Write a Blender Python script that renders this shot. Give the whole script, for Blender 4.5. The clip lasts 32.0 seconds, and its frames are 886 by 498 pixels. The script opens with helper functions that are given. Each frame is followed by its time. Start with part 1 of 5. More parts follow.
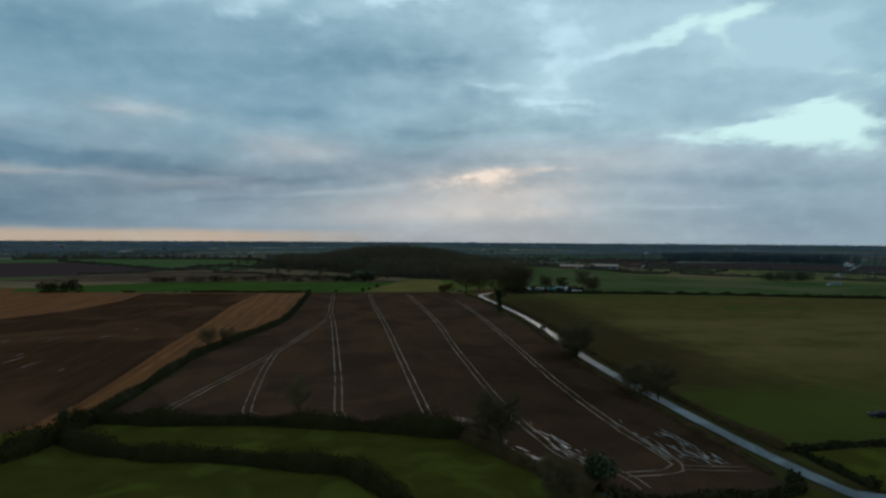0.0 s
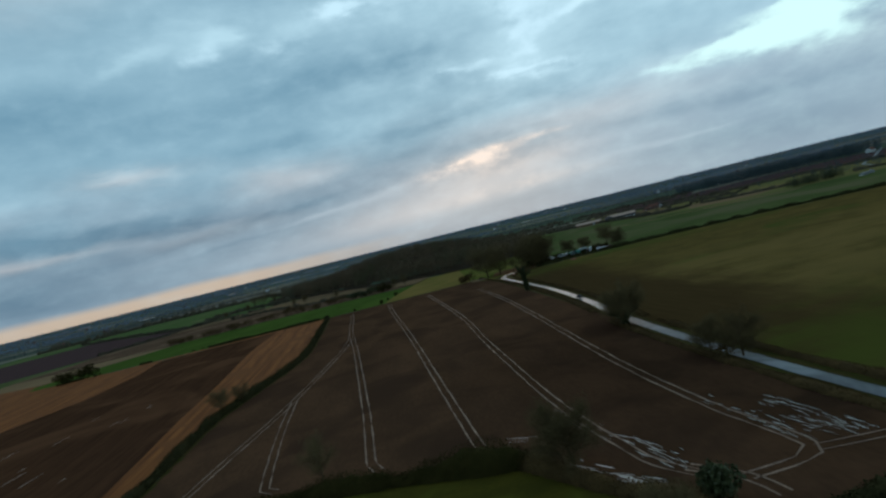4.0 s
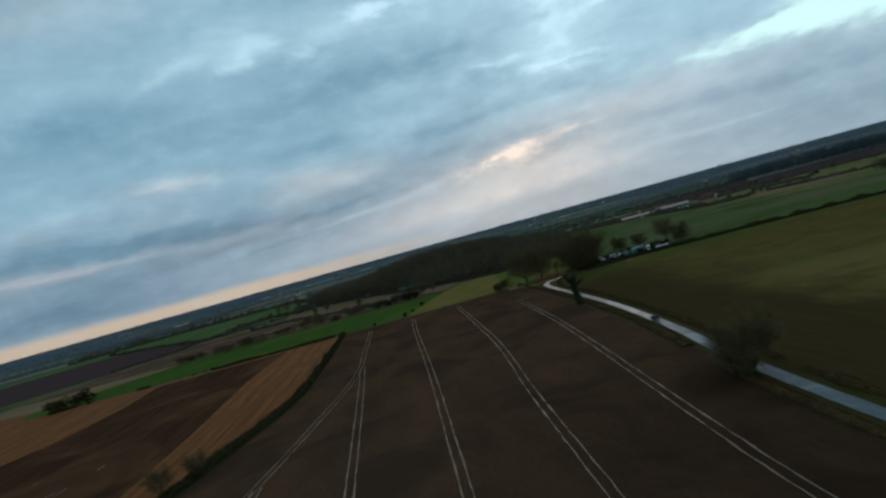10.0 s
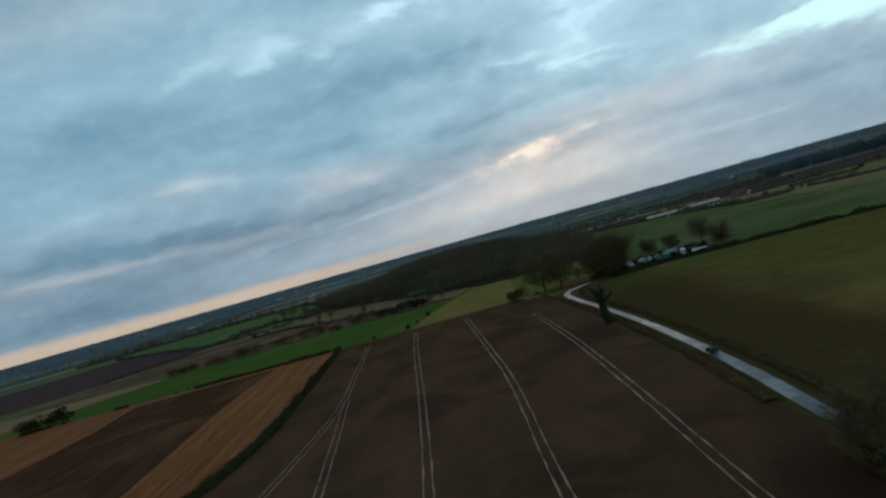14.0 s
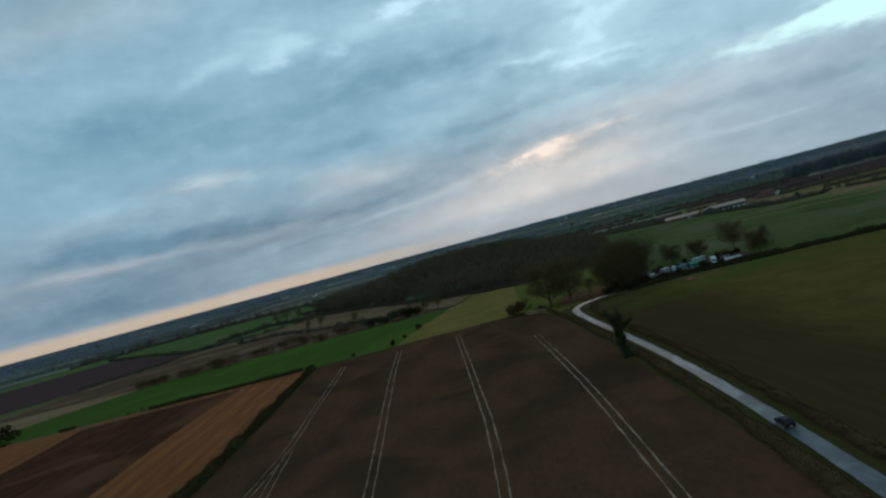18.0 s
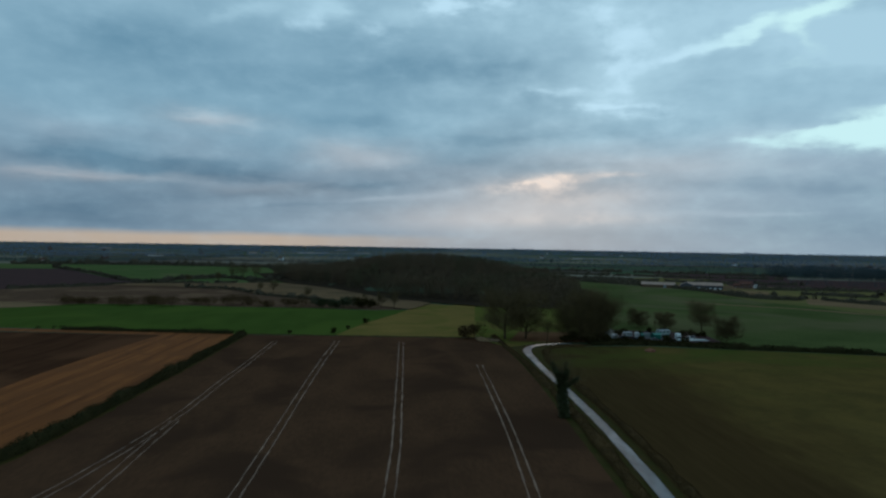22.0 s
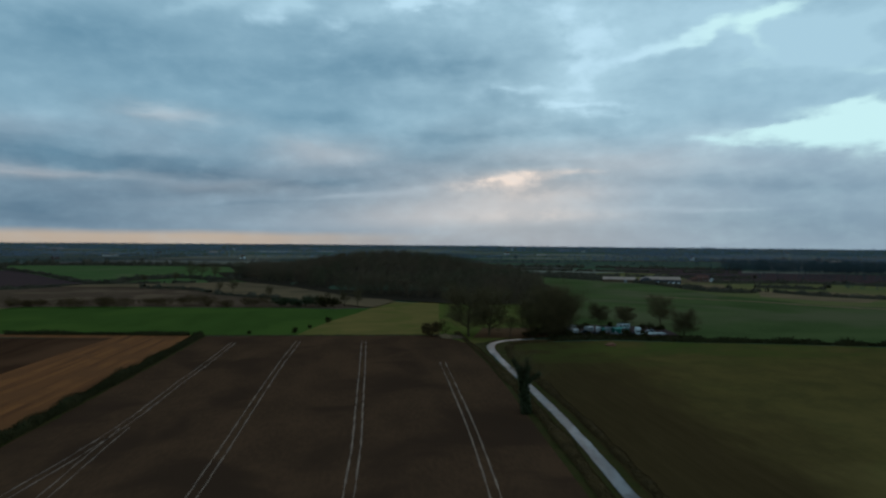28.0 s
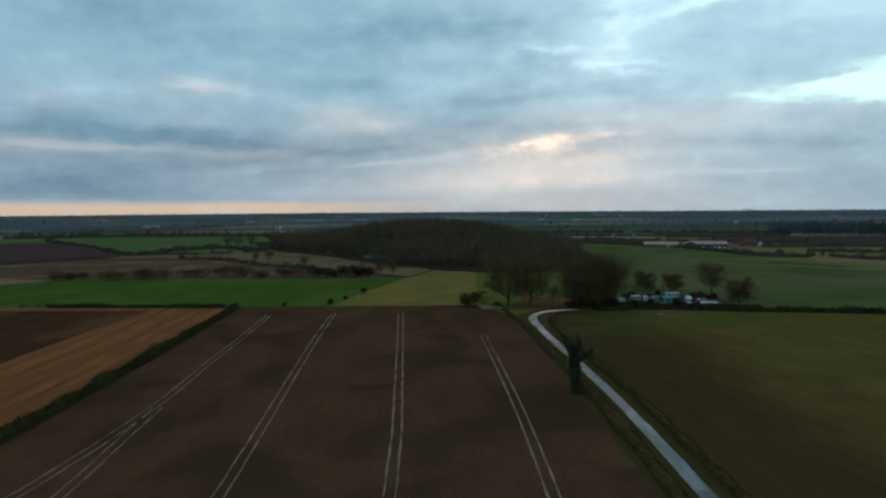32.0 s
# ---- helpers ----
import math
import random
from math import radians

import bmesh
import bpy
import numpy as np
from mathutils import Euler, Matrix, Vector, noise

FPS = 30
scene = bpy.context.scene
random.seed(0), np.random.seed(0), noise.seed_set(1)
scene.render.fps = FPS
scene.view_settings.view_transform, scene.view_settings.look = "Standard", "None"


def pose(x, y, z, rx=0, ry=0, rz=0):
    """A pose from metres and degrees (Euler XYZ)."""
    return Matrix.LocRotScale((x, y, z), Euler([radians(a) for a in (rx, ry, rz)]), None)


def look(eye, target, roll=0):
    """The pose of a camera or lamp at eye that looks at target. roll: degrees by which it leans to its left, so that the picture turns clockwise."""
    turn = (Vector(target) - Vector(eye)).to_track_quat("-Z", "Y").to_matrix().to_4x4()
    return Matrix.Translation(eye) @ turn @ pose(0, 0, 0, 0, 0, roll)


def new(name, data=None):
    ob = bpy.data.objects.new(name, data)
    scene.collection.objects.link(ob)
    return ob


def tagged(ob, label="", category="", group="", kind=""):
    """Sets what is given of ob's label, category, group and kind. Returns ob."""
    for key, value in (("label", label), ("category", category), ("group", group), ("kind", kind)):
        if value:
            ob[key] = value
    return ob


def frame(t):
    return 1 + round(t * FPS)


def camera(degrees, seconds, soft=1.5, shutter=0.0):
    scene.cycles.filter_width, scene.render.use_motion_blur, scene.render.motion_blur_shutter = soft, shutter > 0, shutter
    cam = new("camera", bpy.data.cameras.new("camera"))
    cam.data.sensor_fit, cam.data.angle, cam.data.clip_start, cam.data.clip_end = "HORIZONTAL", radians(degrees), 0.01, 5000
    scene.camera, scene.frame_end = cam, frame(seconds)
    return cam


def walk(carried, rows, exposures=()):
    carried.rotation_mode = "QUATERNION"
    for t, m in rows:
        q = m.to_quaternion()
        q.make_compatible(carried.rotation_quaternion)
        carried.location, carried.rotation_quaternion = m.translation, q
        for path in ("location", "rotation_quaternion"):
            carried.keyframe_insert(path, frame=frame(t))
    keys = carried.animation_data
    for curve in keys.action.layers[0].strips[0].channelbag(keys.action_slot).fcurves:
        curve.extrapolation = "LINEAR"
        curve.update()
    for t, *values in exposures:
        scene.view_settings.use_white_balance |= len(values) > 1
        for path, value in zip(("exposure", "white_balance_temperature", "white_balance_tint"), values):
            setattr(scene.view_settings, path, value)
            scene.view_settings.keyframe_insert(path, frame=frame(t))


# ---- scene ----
cam = camera(76.2, 32.0, soft=2.4)


def aim(x, y, z, yaw, pitch, roll):
    return pose(x, y, z, 90 + pitch, 0, yaw) @ pose(0, 0, 0, 0, 0, roll)


# seconds, eye, yaw, pitch, roll
PATH = [
    (0, 4.95, 13.11, 42.11, -9.67, -0.93, 0.36),
    (0.1, 5.05, 13.41, 42.11, -9.61, -1.1, -1),
    (0.2, 5.15, 13.72, 42.1, -9.56, -1.15, -6.5),
    (0.3, 5.24, 14.02, 42.1, -9.51, -1.09, -8.8),
    (0.4, 5.35, 14.32, 42.09, -9.46, -1.43, -9.2),
    (0.5, 5.44, 14.63, 42.08, -9.41, -2.46, -9.59),
    (1, 6.03, 16.38, 42.04, -9.39, -2.4, -11.95),
    (1.5, 6.74, 18.54, 42.08, -9.23, -2.59, -11.85),
    (2, 7.57, 21.1, 42.09, -9.05, -2.86, -11.33),
    (2.5, 8.48, 24.14, 42.01, -9.03, -1.68, -10.76),
    (3, 9.4, 27.71, 41.94, -8.75, -1.69, -13.1),
    (3.5, 10.32, 32.33, 41.97, -8.4, -1.7, -13.81),
    (5.5, 13.96, 52.25, 42.2, -7.02, -1.47, -13.44),
    (6, 14.95, 57.14, 42.32, -6.74, -1.43, -13.21),
    (6.5, 16.08, 62.31, 42.72, -6.44, -1.43, -12.84),
    (7, 17.28, 67.35, 43.09, -6.11, -1.41, -13.63),
    (7.5, 18.46, 72.33, 43.26, -5.85, -1.38, -13.41),
    (8, 19.6, 77.27, 43.32, -5.57, -1.3, -14.3),
    (8.5, 20.63, 82.14, 43.29, -5.31, -1.21, -15.24),
    (9, 21.61, 86.85, 43.25, -5.02, -1.11, -15.02),
    (9.5, 22.47, 91.12, 43.29, -4.79, -1.05, -14.44),
    (10, 23.31, 95.26, 43.38, -4.62, -1.02, -15.38),
    (10.5, 24.21, 99.39, 43.54, -4.37, -0.94, -14.92),
    (11, 25.24, 103.7, 43.68, -4.16, -0.88, -14.04),
    (11.5, 26.64, 108.49, 43.68, -3.95, -0.8, -13.91),
    (12, 28.1, 113.44, 43.64, -3.73, -0.74, -14.64),
    (12.5, 29.41, 118.42, 43.69, -3.47, -0.66, -15.68),
    (13, 30.66, 123.58, 43.82, -3.26, -0.64, -15.88),
    (13.5, 32.09, 129.11, 44.02, -3.04, -0.65, -15.99),
    (14, 33.58, 134.8, 44.21, -2.83, -0.65, -15.62),
    (14.5, 35.26, 140.48, 44.22, -2.59, -0.63, -15.07),
    (16.5, 42.22, 163.16, 44.01, -1.9, -0.56, -15.4),
    (17, 43.97, 168.68, 43.97, -1.79, -0.52, -15.05),
    (17.5, 45.76, 173.76, 43.96, -1.65, -0.48, -14.86),
    (18, 47.39, 178.48, 43.99, -1.59, -0.46, -14.96),
    (18.4, 48.09, 181.52, 44.07, 1, -0.1, -13.9),
    (18.5, 48.27, 182.28, 44.09, 2.71, 0.03, -10.29),
    (18.6, 48.43, 182.95, 44.11, 2.9, 0.1, -4.6),
    (18.8, 48.78, 184.32, 44.13, 2.2, 0.15, -1.5),
    (19, 49.13, 185.68, 44.17, 1.46, 0.2, -0.13),
    (19.5, 50.46, 188.61, 44.09, -1.21, 0.26, 0.59),
    (20, 51.73, 190.91, 43.99, -2.99, 0.18, 0.78),
    (20.5, 52.32, 191.86, 43.93, -3.22, -0.12, 0.9),
    (21, 52.62, 192.23, 43.93, -3.34, -0.26, 1.01),
    (21.5, 52.67, 192.22, 44.03, -3.52, -0.38, 1.02),
    (22, 52.66, 192.07, 44.19, -3.71, -0.4, 0.97),
    (22.5, 52.79, 192.11, 44.34, -3.94, -0.44, 0.88),
    (23, 52.92, 192.17, 44.43, -4.19, -0.42, 0.82),
    (23.5, 53.03, 192.32, 44.32, -4.45, -0.4, 0.81),
    (24, 53.15, 192.48, 44.15, -4.76, -0.39, 0.78),
    (24.5, 53.3, 192.57, 44.03, -5.06, -0.4, 0.74),
    (25, 53.46, 192.67, 43.96, -5.37, -0.42, 0.7),
    (25.5, 53.57, 192.79, 43.98, -5.71, -0.45, 0.69),
    (27.5, 53.99, 193.33, 44.2, -6.87, -0.59, 0.57),
    (28, 54.09, 193.42, 44.23, -7.21, -0.65, 0.51),
    (28.5, 54.18, 193.38, 44.18, -7.42, -0.65, 0.49),
    (29, 54.19, 193.4, 44.17, -7.69, -0.66, 0.48),
    (29.5, 53.94, 193.8, 44.3, -8.02, -0.7, 0.44),
    (30, 53.61, 194.57, 44.43, -5.59, -3.31, 0.2),
    (30.5, 53.3, 196.09, 44.41, -4.85, -3.88, -0.02),
    (31, 53.09, 198.2, 44.37, -4.39, -3.95, -0.17),
    (31.5, 53.12, 201.3, 44.43, -4.05, -3.99, -0.27),
    (32, 53.22, 204.74, 44.52, -3.85, -4.04, -0.42),
]
walk(cam, [(row[0], aim(*row[1:])) for row in PATH], exposures=[(0, -0.05, 6750, 10), (0.1, -0.05, 6750, 10), (0.6, 0.15, 6850, 10), (1.0, 0.2, 6900, 10), (1.4, 0.46, 7000, 13), (1.8, 0.56, 7050, 13), (2.5, 0.56, 7000, 13), (2.9, 0.28, 6850, 10), (3.3, 0.17, 6700, 10), (18.2, 0.12, 6650, 10), (19.0, 0.0, 6550, 10), (20.5, -0.06, 6450, 10), (29.9, -0.06, 6550, 10), (30.9, 0.26, 6950, 11), (32, 0.31, 6900, 11)])

# ---- world and light ----
world = bpy.data.worlds.new("dusk_sky")
scene.world = world
world.use_nodes = True


class Graph:
    """A short way to write node trees."""

    def __init__(self, tree):
        self.tree = tree
        tree.nodes.clear()

    def node(self, kind, ins=(), **props):
        n = self.tree.nodes.new(kind)
        for k, v in props.items():
            setattr(n, k, v)
        for k, v in dict(ins).items():
            self.put(n.inputs[k], v)
        return n

    def put(self, socket, v):
        if isinstance(v, bpy.types.NodeSocket):
            self.tree.links.new(v, socket)
        elif v is not None:
            socket.default_value = v

    def math(self, op, a, b=None, c=None, clamp=False):
        n = self.node("ShaderNodeMath", operation=op, use_clamp=clamp)
        for i, v in enumerate((a, b, c)):
            self.put(n.inputs[i], v)
        return n.outputs[0]

    def vmath(self, op, a, b=None):
        n = self.node("ShaderNodeVectorMath", operation=op)
        self.put(n.inputs[0], a)
        self.put(n.inputs[1], b)
        return n.outputs["Value"] if op in ("DOT_PRODUCT", "LENGTH") else n.outputs[0]

    def mix(self, f, a, b, mode="MIX"):
        n = self.node("ShaderNodeMix", data_type="RGBA", blend_type=mode)
        self.put(n.inputs[0], f)
        self.put(n.inputs[6], a if isinstance(a, bpy.types.NodeSocket) else (*a, 1)[:4])
        self.put(n.inputs[7], b if isinstance(b, bpy.types.NodeSocket) else (*b, 1)[:4])
        return n.outputs[2]

    def noise(self, vec, scale, detail=4.0, rough=0.55, distort=0.0):
        return self.node("ShaderNodeTexNoise", {"Vector": vec, "Scale": scale, "Detail": detail, "Roughness": rough, "Distortion": distort}).outputs["Fac"]

    def span(self, v, a, b, lo=0.0, hi=1.0):
        n = self.node("ShaderNodeMapRange", {"Value": v, "From Min": a, "From Max": b, "To Min": lo, "To Max": hi}, interpolation_type="SMOOTHSTEP")
        return n.outputs[0]

    def scaled(self, vec, x, y, z, move=(0, 0, 0), turn=0.0):
        return self.node("ShaderNodeMapping", {"Vector": vec, "Scale": (x, y, z), "Location": move, "Rotation": (0, 0, turn)}).outputs[0]


SUN_AZ, SUN_EL = radians(15.5), radians(8.0)  # the glow behind the clouds, east of +y
sky = Graph(world.node_tree)
way = sky.node("ShaderNodeTexCoord").outputs["Generated"]
xyz = sky.node("ShaderNodeSeparateXYZ", {0: way}).outputs
el = sky.math("MAXIMUM", xyz[2], 0.0)


def toward(az, alt):
    """The unit direction at an azimuth (right of +y) and a height, in degrees."""
    a, e = radians(az), radians(alt)
    return (math.sin(a) * math.cos(e), math.cos(a) * math.cos(e), math.sin(e))


def azimuth():
    return sky.math("MULTIPLY", sky.math("ARCTAN2", xyz[0], xyz[1]), 57.29578)


def height():
    return sky.math("MULTIPLY", sky.math("ARCSINE", xyz[2]), 57.29578)


AZ, ALT = azimuth(), height()


# the sheets of cloud: broad veils drawn out level, frayed by two gentle warps
level_way = sky.node("ShaderNodeCombineXYZ", {0: sky.math("MULTIPLY", AZ, 0.045), 1: sky.math("MULTIPLY", ALT, 0.16), 2: 0.0}).outputs[0]
puff_way = sky.node("ShaderNodeCombineXYZ", {0: sky.math("MULTIPLY", AZ, 0.085), 1: sky.math("MULTIPLY", ALT, 0.15), 2: 0.0}).outputs[0]
fold_a, fold_b = sky.noise(sky.scaled(puff_way, 1, 1, 1, (3.3, 8.1, 0.4)), 2.0, 5, 0.55), sky.noise(sky.scaled(level_way, 1, 1, 1, (9.2, 1.6, 2.2)), 2.6, 5, 0.55)
AZW = sky.math("MULTIPLY_ADD", sky.math("SUBTRACT", fold_a, 0.5), 7.0, AZ)
ALTW = sky.math("MULTIPLY_ADD", sky.math("SUBTRACT", fold_b, 0.5), sky.span(ALT, 1.0, 12.0, 1.2, 3.4), ALT)


def blob(az, alt, wide, high, tilt=0.0):
    """A soft, frayed mask of that half width and half height in degrees, tilted up to the right."""
    c, s = math.cos(radians(tilt)), math.sin(radians(tilt))
    u0, v0 = sky.math("SUBTRACT", AZW, az), sky.math("SUBTRACT", ALTW, alt)
    u = sky.math("ADD", sky.math("MULTIPLY", u0, c / wide), sky.math("MULTIPLY", v0, s / wide))
    v = sky.math("SUBTRACT", sky.math("MULTIPLY", v0, c / high), sky.math("MULTIPLY", u0, s / high))
    d = sky.math("ADD", sky.math("MULTIPLY", u, u), sky.math("MULTIPLY", v, v))
    return sky.math("POWER", 2.71828, sky.math("MULTIPLY", d, -1.0))


def total(blobs):
    out = 0.0
    for weight, *shape in blobs:
        out = sky.math("MULTIPLY_ADD", blob(*shape), weight, out)
    return out


# weight, azimuth, height, half width, half height, tilt, in degrees
PALE_WEST = [(0.42, -19.4, 11.8, 2.9, 0.55, 2), (0.34, -16, 11.2, 3.5, 0.67, -4), (0.3, -5.2, 8.9, 5, 1.09, 5), (0.16, -9.5, 9.6, 3.2, 0.75, -2), (0.2, -2.6, 8.3, 3.1, 0.55, 5), (0.34, -30.9, 5.6, 4.5, 0.37, 2), (0.18, -23.7, 5.7, 4.4, 0.3, -2), (0.26, -2.6, 4.6, 3.4, 0.28, 7), (0.28, 2.5, 5, 4, 0.51, 7), (0.22, 2.7, 11.9, 3.1, 0.98, 6), (0.18, 4.4, 15.1, 2.6, 0.74, 1), (0.12, -18.1, 3.2, 9.2, 0.52, 4), (0.2, -27.9, 10.2, 3.7, 0.83, 11)]
PALE_EAST = [(0.32, 4, 2.4, 8.6, 1.94, 1), (0.38, 15.3, 3.6, 11.1, 1.57, 0), (0.3, 22.8, 8.4, 9.9, 1.39, -2), (0.22, 30.3, 7.1, 5.2, 0.61, -3), (0.14, 26.9, 5, 7.9, 0.63, -1), (0.12, 36.1, 7.6, 5.1, 0.87, -4), (0.2, -7.3, 1.7, 8.7, 0.89, 1), (0.22, 32.2, 3.3, 5, 0.25, -1), (0.15, 18, 10.3, 3.3, 0.43, -2)]
DARK_WEST = [(-0.14, -27.8, 3.6, 10.5, 2.86, 3), (-0.32, -24.3, 6.9, 8.2, 0.64, 0), (-0.28, -16.4, 6.2, 4.4, 0.42, -1), (-0.14, -14.2, 4.8, 9.7, 0.48, 5), (-0.16, -5.1, 5.8, 7.2, 0.39, 6), (-0.24, -29.8, 2.2, 6.9, 1.12, 2), (-0.18, -7.4, 15.8, 9.3, 1.85, 4), (-0.12, -21, 14.9, 6, 1.62, 8), (-0.22, -4.6, 12.1, 5, 0.7, -2), (-0.16, -30.6, 7.5, 3.4, 0.73, 6), (-0.1, -25, 17.5, 6.1, 1.78, 10), (-0.14, -12.1, 3.5, 6.3, 0.27, 4)]
DARK_EAST = [(-0.28, 9.5, 17.3, 5.4, 1.14, 2), (-0.16, 15.4, 19.2, 4.2, 1.2, -3), (-0.24, 11, 11, 6.8, 0.82, 4), (-0.22, 17.4, 8.1, 6.3, 0.49, 1), (-0.18, 7, 8.7, 3.4, 0.56, 4), (-0.2, 39, 5.2, 5.9, 0.66, -3), (-0.22, 40.9, 1.9, 5.7, 1.58, 0), (-0.12, 34, 2.4, 4.8, 1.41, -1), (-0.16, 26.8, 14.5, 4, 1, -5), (-0.14, 34.7, 11.1, 5.2, 0.67, -5), (-0.12, 21.7, 10.7, 4.7, 0.63, -2)]
OVERHEAD = [(0.55, -7.5, 22.4, 2.3, 0.86, -1), (0.25, -1.5, 21.8, 2.3, 0.98, -4), (0.22, -10.9, 22.3, 3.2, 1.43, 0), (-0.2, -2.3, 17.6, 7.9, 1.75, -2), (-0.18, -25.3, 16.9, 6.2, 2.06, 7), (0.14, -23.3, 25.6, 7.9, 1.86, 9), (0.3, -16, 21.2, 2.6, 0.54, 19)]
VEIL_EAST = [(0.3, 41, 18.2, 7.1, 2.62, -10), (0.2, 44.4, 8.4, 4.6, 1.38, -5), (0.42, 22.6, 19.3, 7.8, 3.88, -5), (0.42, 34.6, 18.3, 7.9, 2.69, -9), (0.3, 36.9, 10, 6.7, 2.13, -5), (0.3, 20.1, 14.5, 5.9, 2.33, -3), (0.28, 43, 14.8, 4.4, 3.38, -10), (0.2, 11.7, 21.9, 6.8, 1.95, -2), (0.25, 3.7, 22.6, 9.1, 1.93, 1), (0.16, -9.7, 21.6, 7, 1.9, 6)]
ROSY = [(0.8, -4.6, 8.8, 6.1, 1.43, 2), (0.7, -18.7, 11.5, 5.2, 0.91, -1), (0.9, -28.7, 5.6, 7.9, 0.47, 2), (0.6, -13.2, 5.1, 7.2, 0.75, 2), (0.9, 14.7, 4.8, 10, 2.58, 0), (0.8, 4, 2.8, 9.2, 1.71, 1), (0.5, 24.3, 8, 8.2, 1.38, -2), (0.5, -27, 26, 11.3, 2.78, 11)]
GLOW = [(1.1, 14.7, 6.4, 3.2, 0.72, 2), (0.7, 11.9, 6, 1.8, 0.51, 0), (0.85, 18.3, 6.8, 3, 0.33, 1), (0.5, 10.5, 5.5, 2.8, 0.39, 0), (0.35, 16.4, 2.9, 7.2, 0.67, 0), (0.3, 15.3, 5.1, 6.7, 1.12, 0)]
GAPS_HIGH = [(0.9, 3.7, 22.9, 3.4, 0.96, 1), (0.35, -9.6, 21.1, 1.9, 1.19, 6), (0.28, -3.1, 20.6, 2.8, 1.08, 3), (0.5, 9.4, 22.8, 3.1, 0.87, -1), (0.5, 18.3, 21.1, 3.3, 0.95, -21), (0.6, 22.2, 19.2, 2.6, 1.81, 46), (0.4, 24.2, 16.8, 3, 0.71, 7), (0.5, 20, 16.8, 3.4, 0.82, 8), (0.5, 20.7, 15, 2.7, 1.06, 16), (0.75, 19.5, 13.4, 4.2, 0.47, -3), (0.4, 23.8, 12.7, 3.1, 0.36, -3), (0.4, 13.5, 15, 3.9, 0.53, 8)]
GAPS_EAST = [(0.7, 27.7, 17.9, 3.3, 0.89, 8), (0.95, 31.7, 18.7, 2.6, 0.67, 11), (0.95, 36.1, 19.1, 2.1, 0.75, 21), (0.4, 36.5, 17.7, 1.8, 0.53, -9), (0.4, 36.8, 16.8, 2.1, 0.62, -9), (0.4, 33.8, 15.7, 3.5, 0.37, -5), (1.35, 41.4, 9.7, 3.1, 1.27, 1), (0.8, 43.4, 11.7, 1.4, 1.3, -8), (0.8, 36.9, 9.8, 3.1, 0.72, 4), (0.55, 42.8, 14, 2.3, 0.52, -5), (0.35, 34.5, 14.2, 3, 0.43, 2), (0.6, 38.7, 19.9, 1.7, 1.13, 17), (1.1, 45.1, 9.8, 2.7, 1.71, -7), (0.5, 46.4, 13.3, 2, 0.82, -10), (0.25, 32.5, 9.6, 2.7, 0.4, 0)]
PUFFS = [(-0.7, 42.1, 13.2, 4, 0.92, -2), (-0.5, 36.4, 10.7, 1.8, 0.59, -5), (-0.5, 45, 16.7, 2.9, 1.91, -11), (-1.1, 34, 17.2, 1.6, 1.05, -8), (-0.5, 31, 17.1, 2, 0.38, -7), (-0.75, 26.7, 19.8, 2.5, 1.08, 11), (-0.6, 30.3, 20.2, 2.7, 0.67, 10), (-0.9, 40.5, 17.1, 2.8, 1.79, -10), (-0.9, 29, 14.8, 5.3, 1.76, -5), (-0.6, 38.6, 13.3, 3.6, 0.92, -1), (-0.3, 19.5, 14.6, 1.4, 0.31, -3), (-0.35, 16.2, 16.7, 3.3, 1.03, -2)]

# billows in the cloud: level streaks, rounded lumps and small flecks
streak = sky.noise(sky.scaled(level_way, 0.8, 2.0, 1, (2.0, 2.0, 1.0)), 2.0, 4, 0.5, 0.1)
lump = sky.noise(sky.scaled(level_way, 1, 1, 1, (1.0, 4.0, 0.0)), 1.7, 3, 0.45, 0.1)
fleck = sky.noise(sky.scaled(puff_way, 1, 1, 1, (6.0, 2.0, 3.0)), 4.6, 5, 0.55, 0.15)
puff = sky.noise(sky.scaled(puff_way, 1, 1, 1, (4.0, 7.0, 5.0)), 1.9, 4, 0.5, 0.2)
calm = sky.span(ALT, 0.5, 8.0, 0.2, 1.0)
light = sky.math("MULTIPLY_ADD", sky.math("SUBTRACT", lump, 0.5), sky.math("MULTIPLY", calm, 0.40), 0.335)
light = sky.math("MULTIPLY_ADD", sky.math("SUBTRACT", fleck, 0.5), sky.math("MULTIPLY", calm, sky.span(AZ, -5.0, 20.0, 0.14, 0.34)), light)
light = sky.math("MULTIPLY_ADD", sky.math("SUBTRACT", puff, 0.5), sky.span(ALT, 4.0, 12.0, 0.1, sky.span(AZ, -5.0, 25.0, 0.22, 0.85)), light)
light = sky.math("MULTIPLY_ADD", sky.math("SUBTRACT", streak, 0.5), sky.span(ALT, 12.0, 3.0, 0.08, 0.26), light)
light = sky.math("ADD", light, sky.span(AZ, -4.0, 30.0, 0.0, 0.24))
light = sky.math("ADD", light, total(PALE_WEST + PALE_EAST + DARK_WEST + DARK_EAST + OVERHEAD + VEIL_EAST), clamp=True)
nishita = sky.node("ShaderNodeTexSky", sky_type="NISHITA", sun_disc=False, sun_elevation=SUN_EL, sun_rotation=SUN_AZ, altitude=100.0)
clear = sky.node("ShaderNodeVectorMath", {0: nishita.outputs[0], "Scale": 0.05}, operation="SCALE").outputs[0]
high_cloud = sky.mix(light, (0.146, 0.300, 0.420), (0.415, 0.65, 0.785))
low_cloud = sky.mix(light, (0.108, 0.200, 0.290), (0.385, 0.50, 0.60))
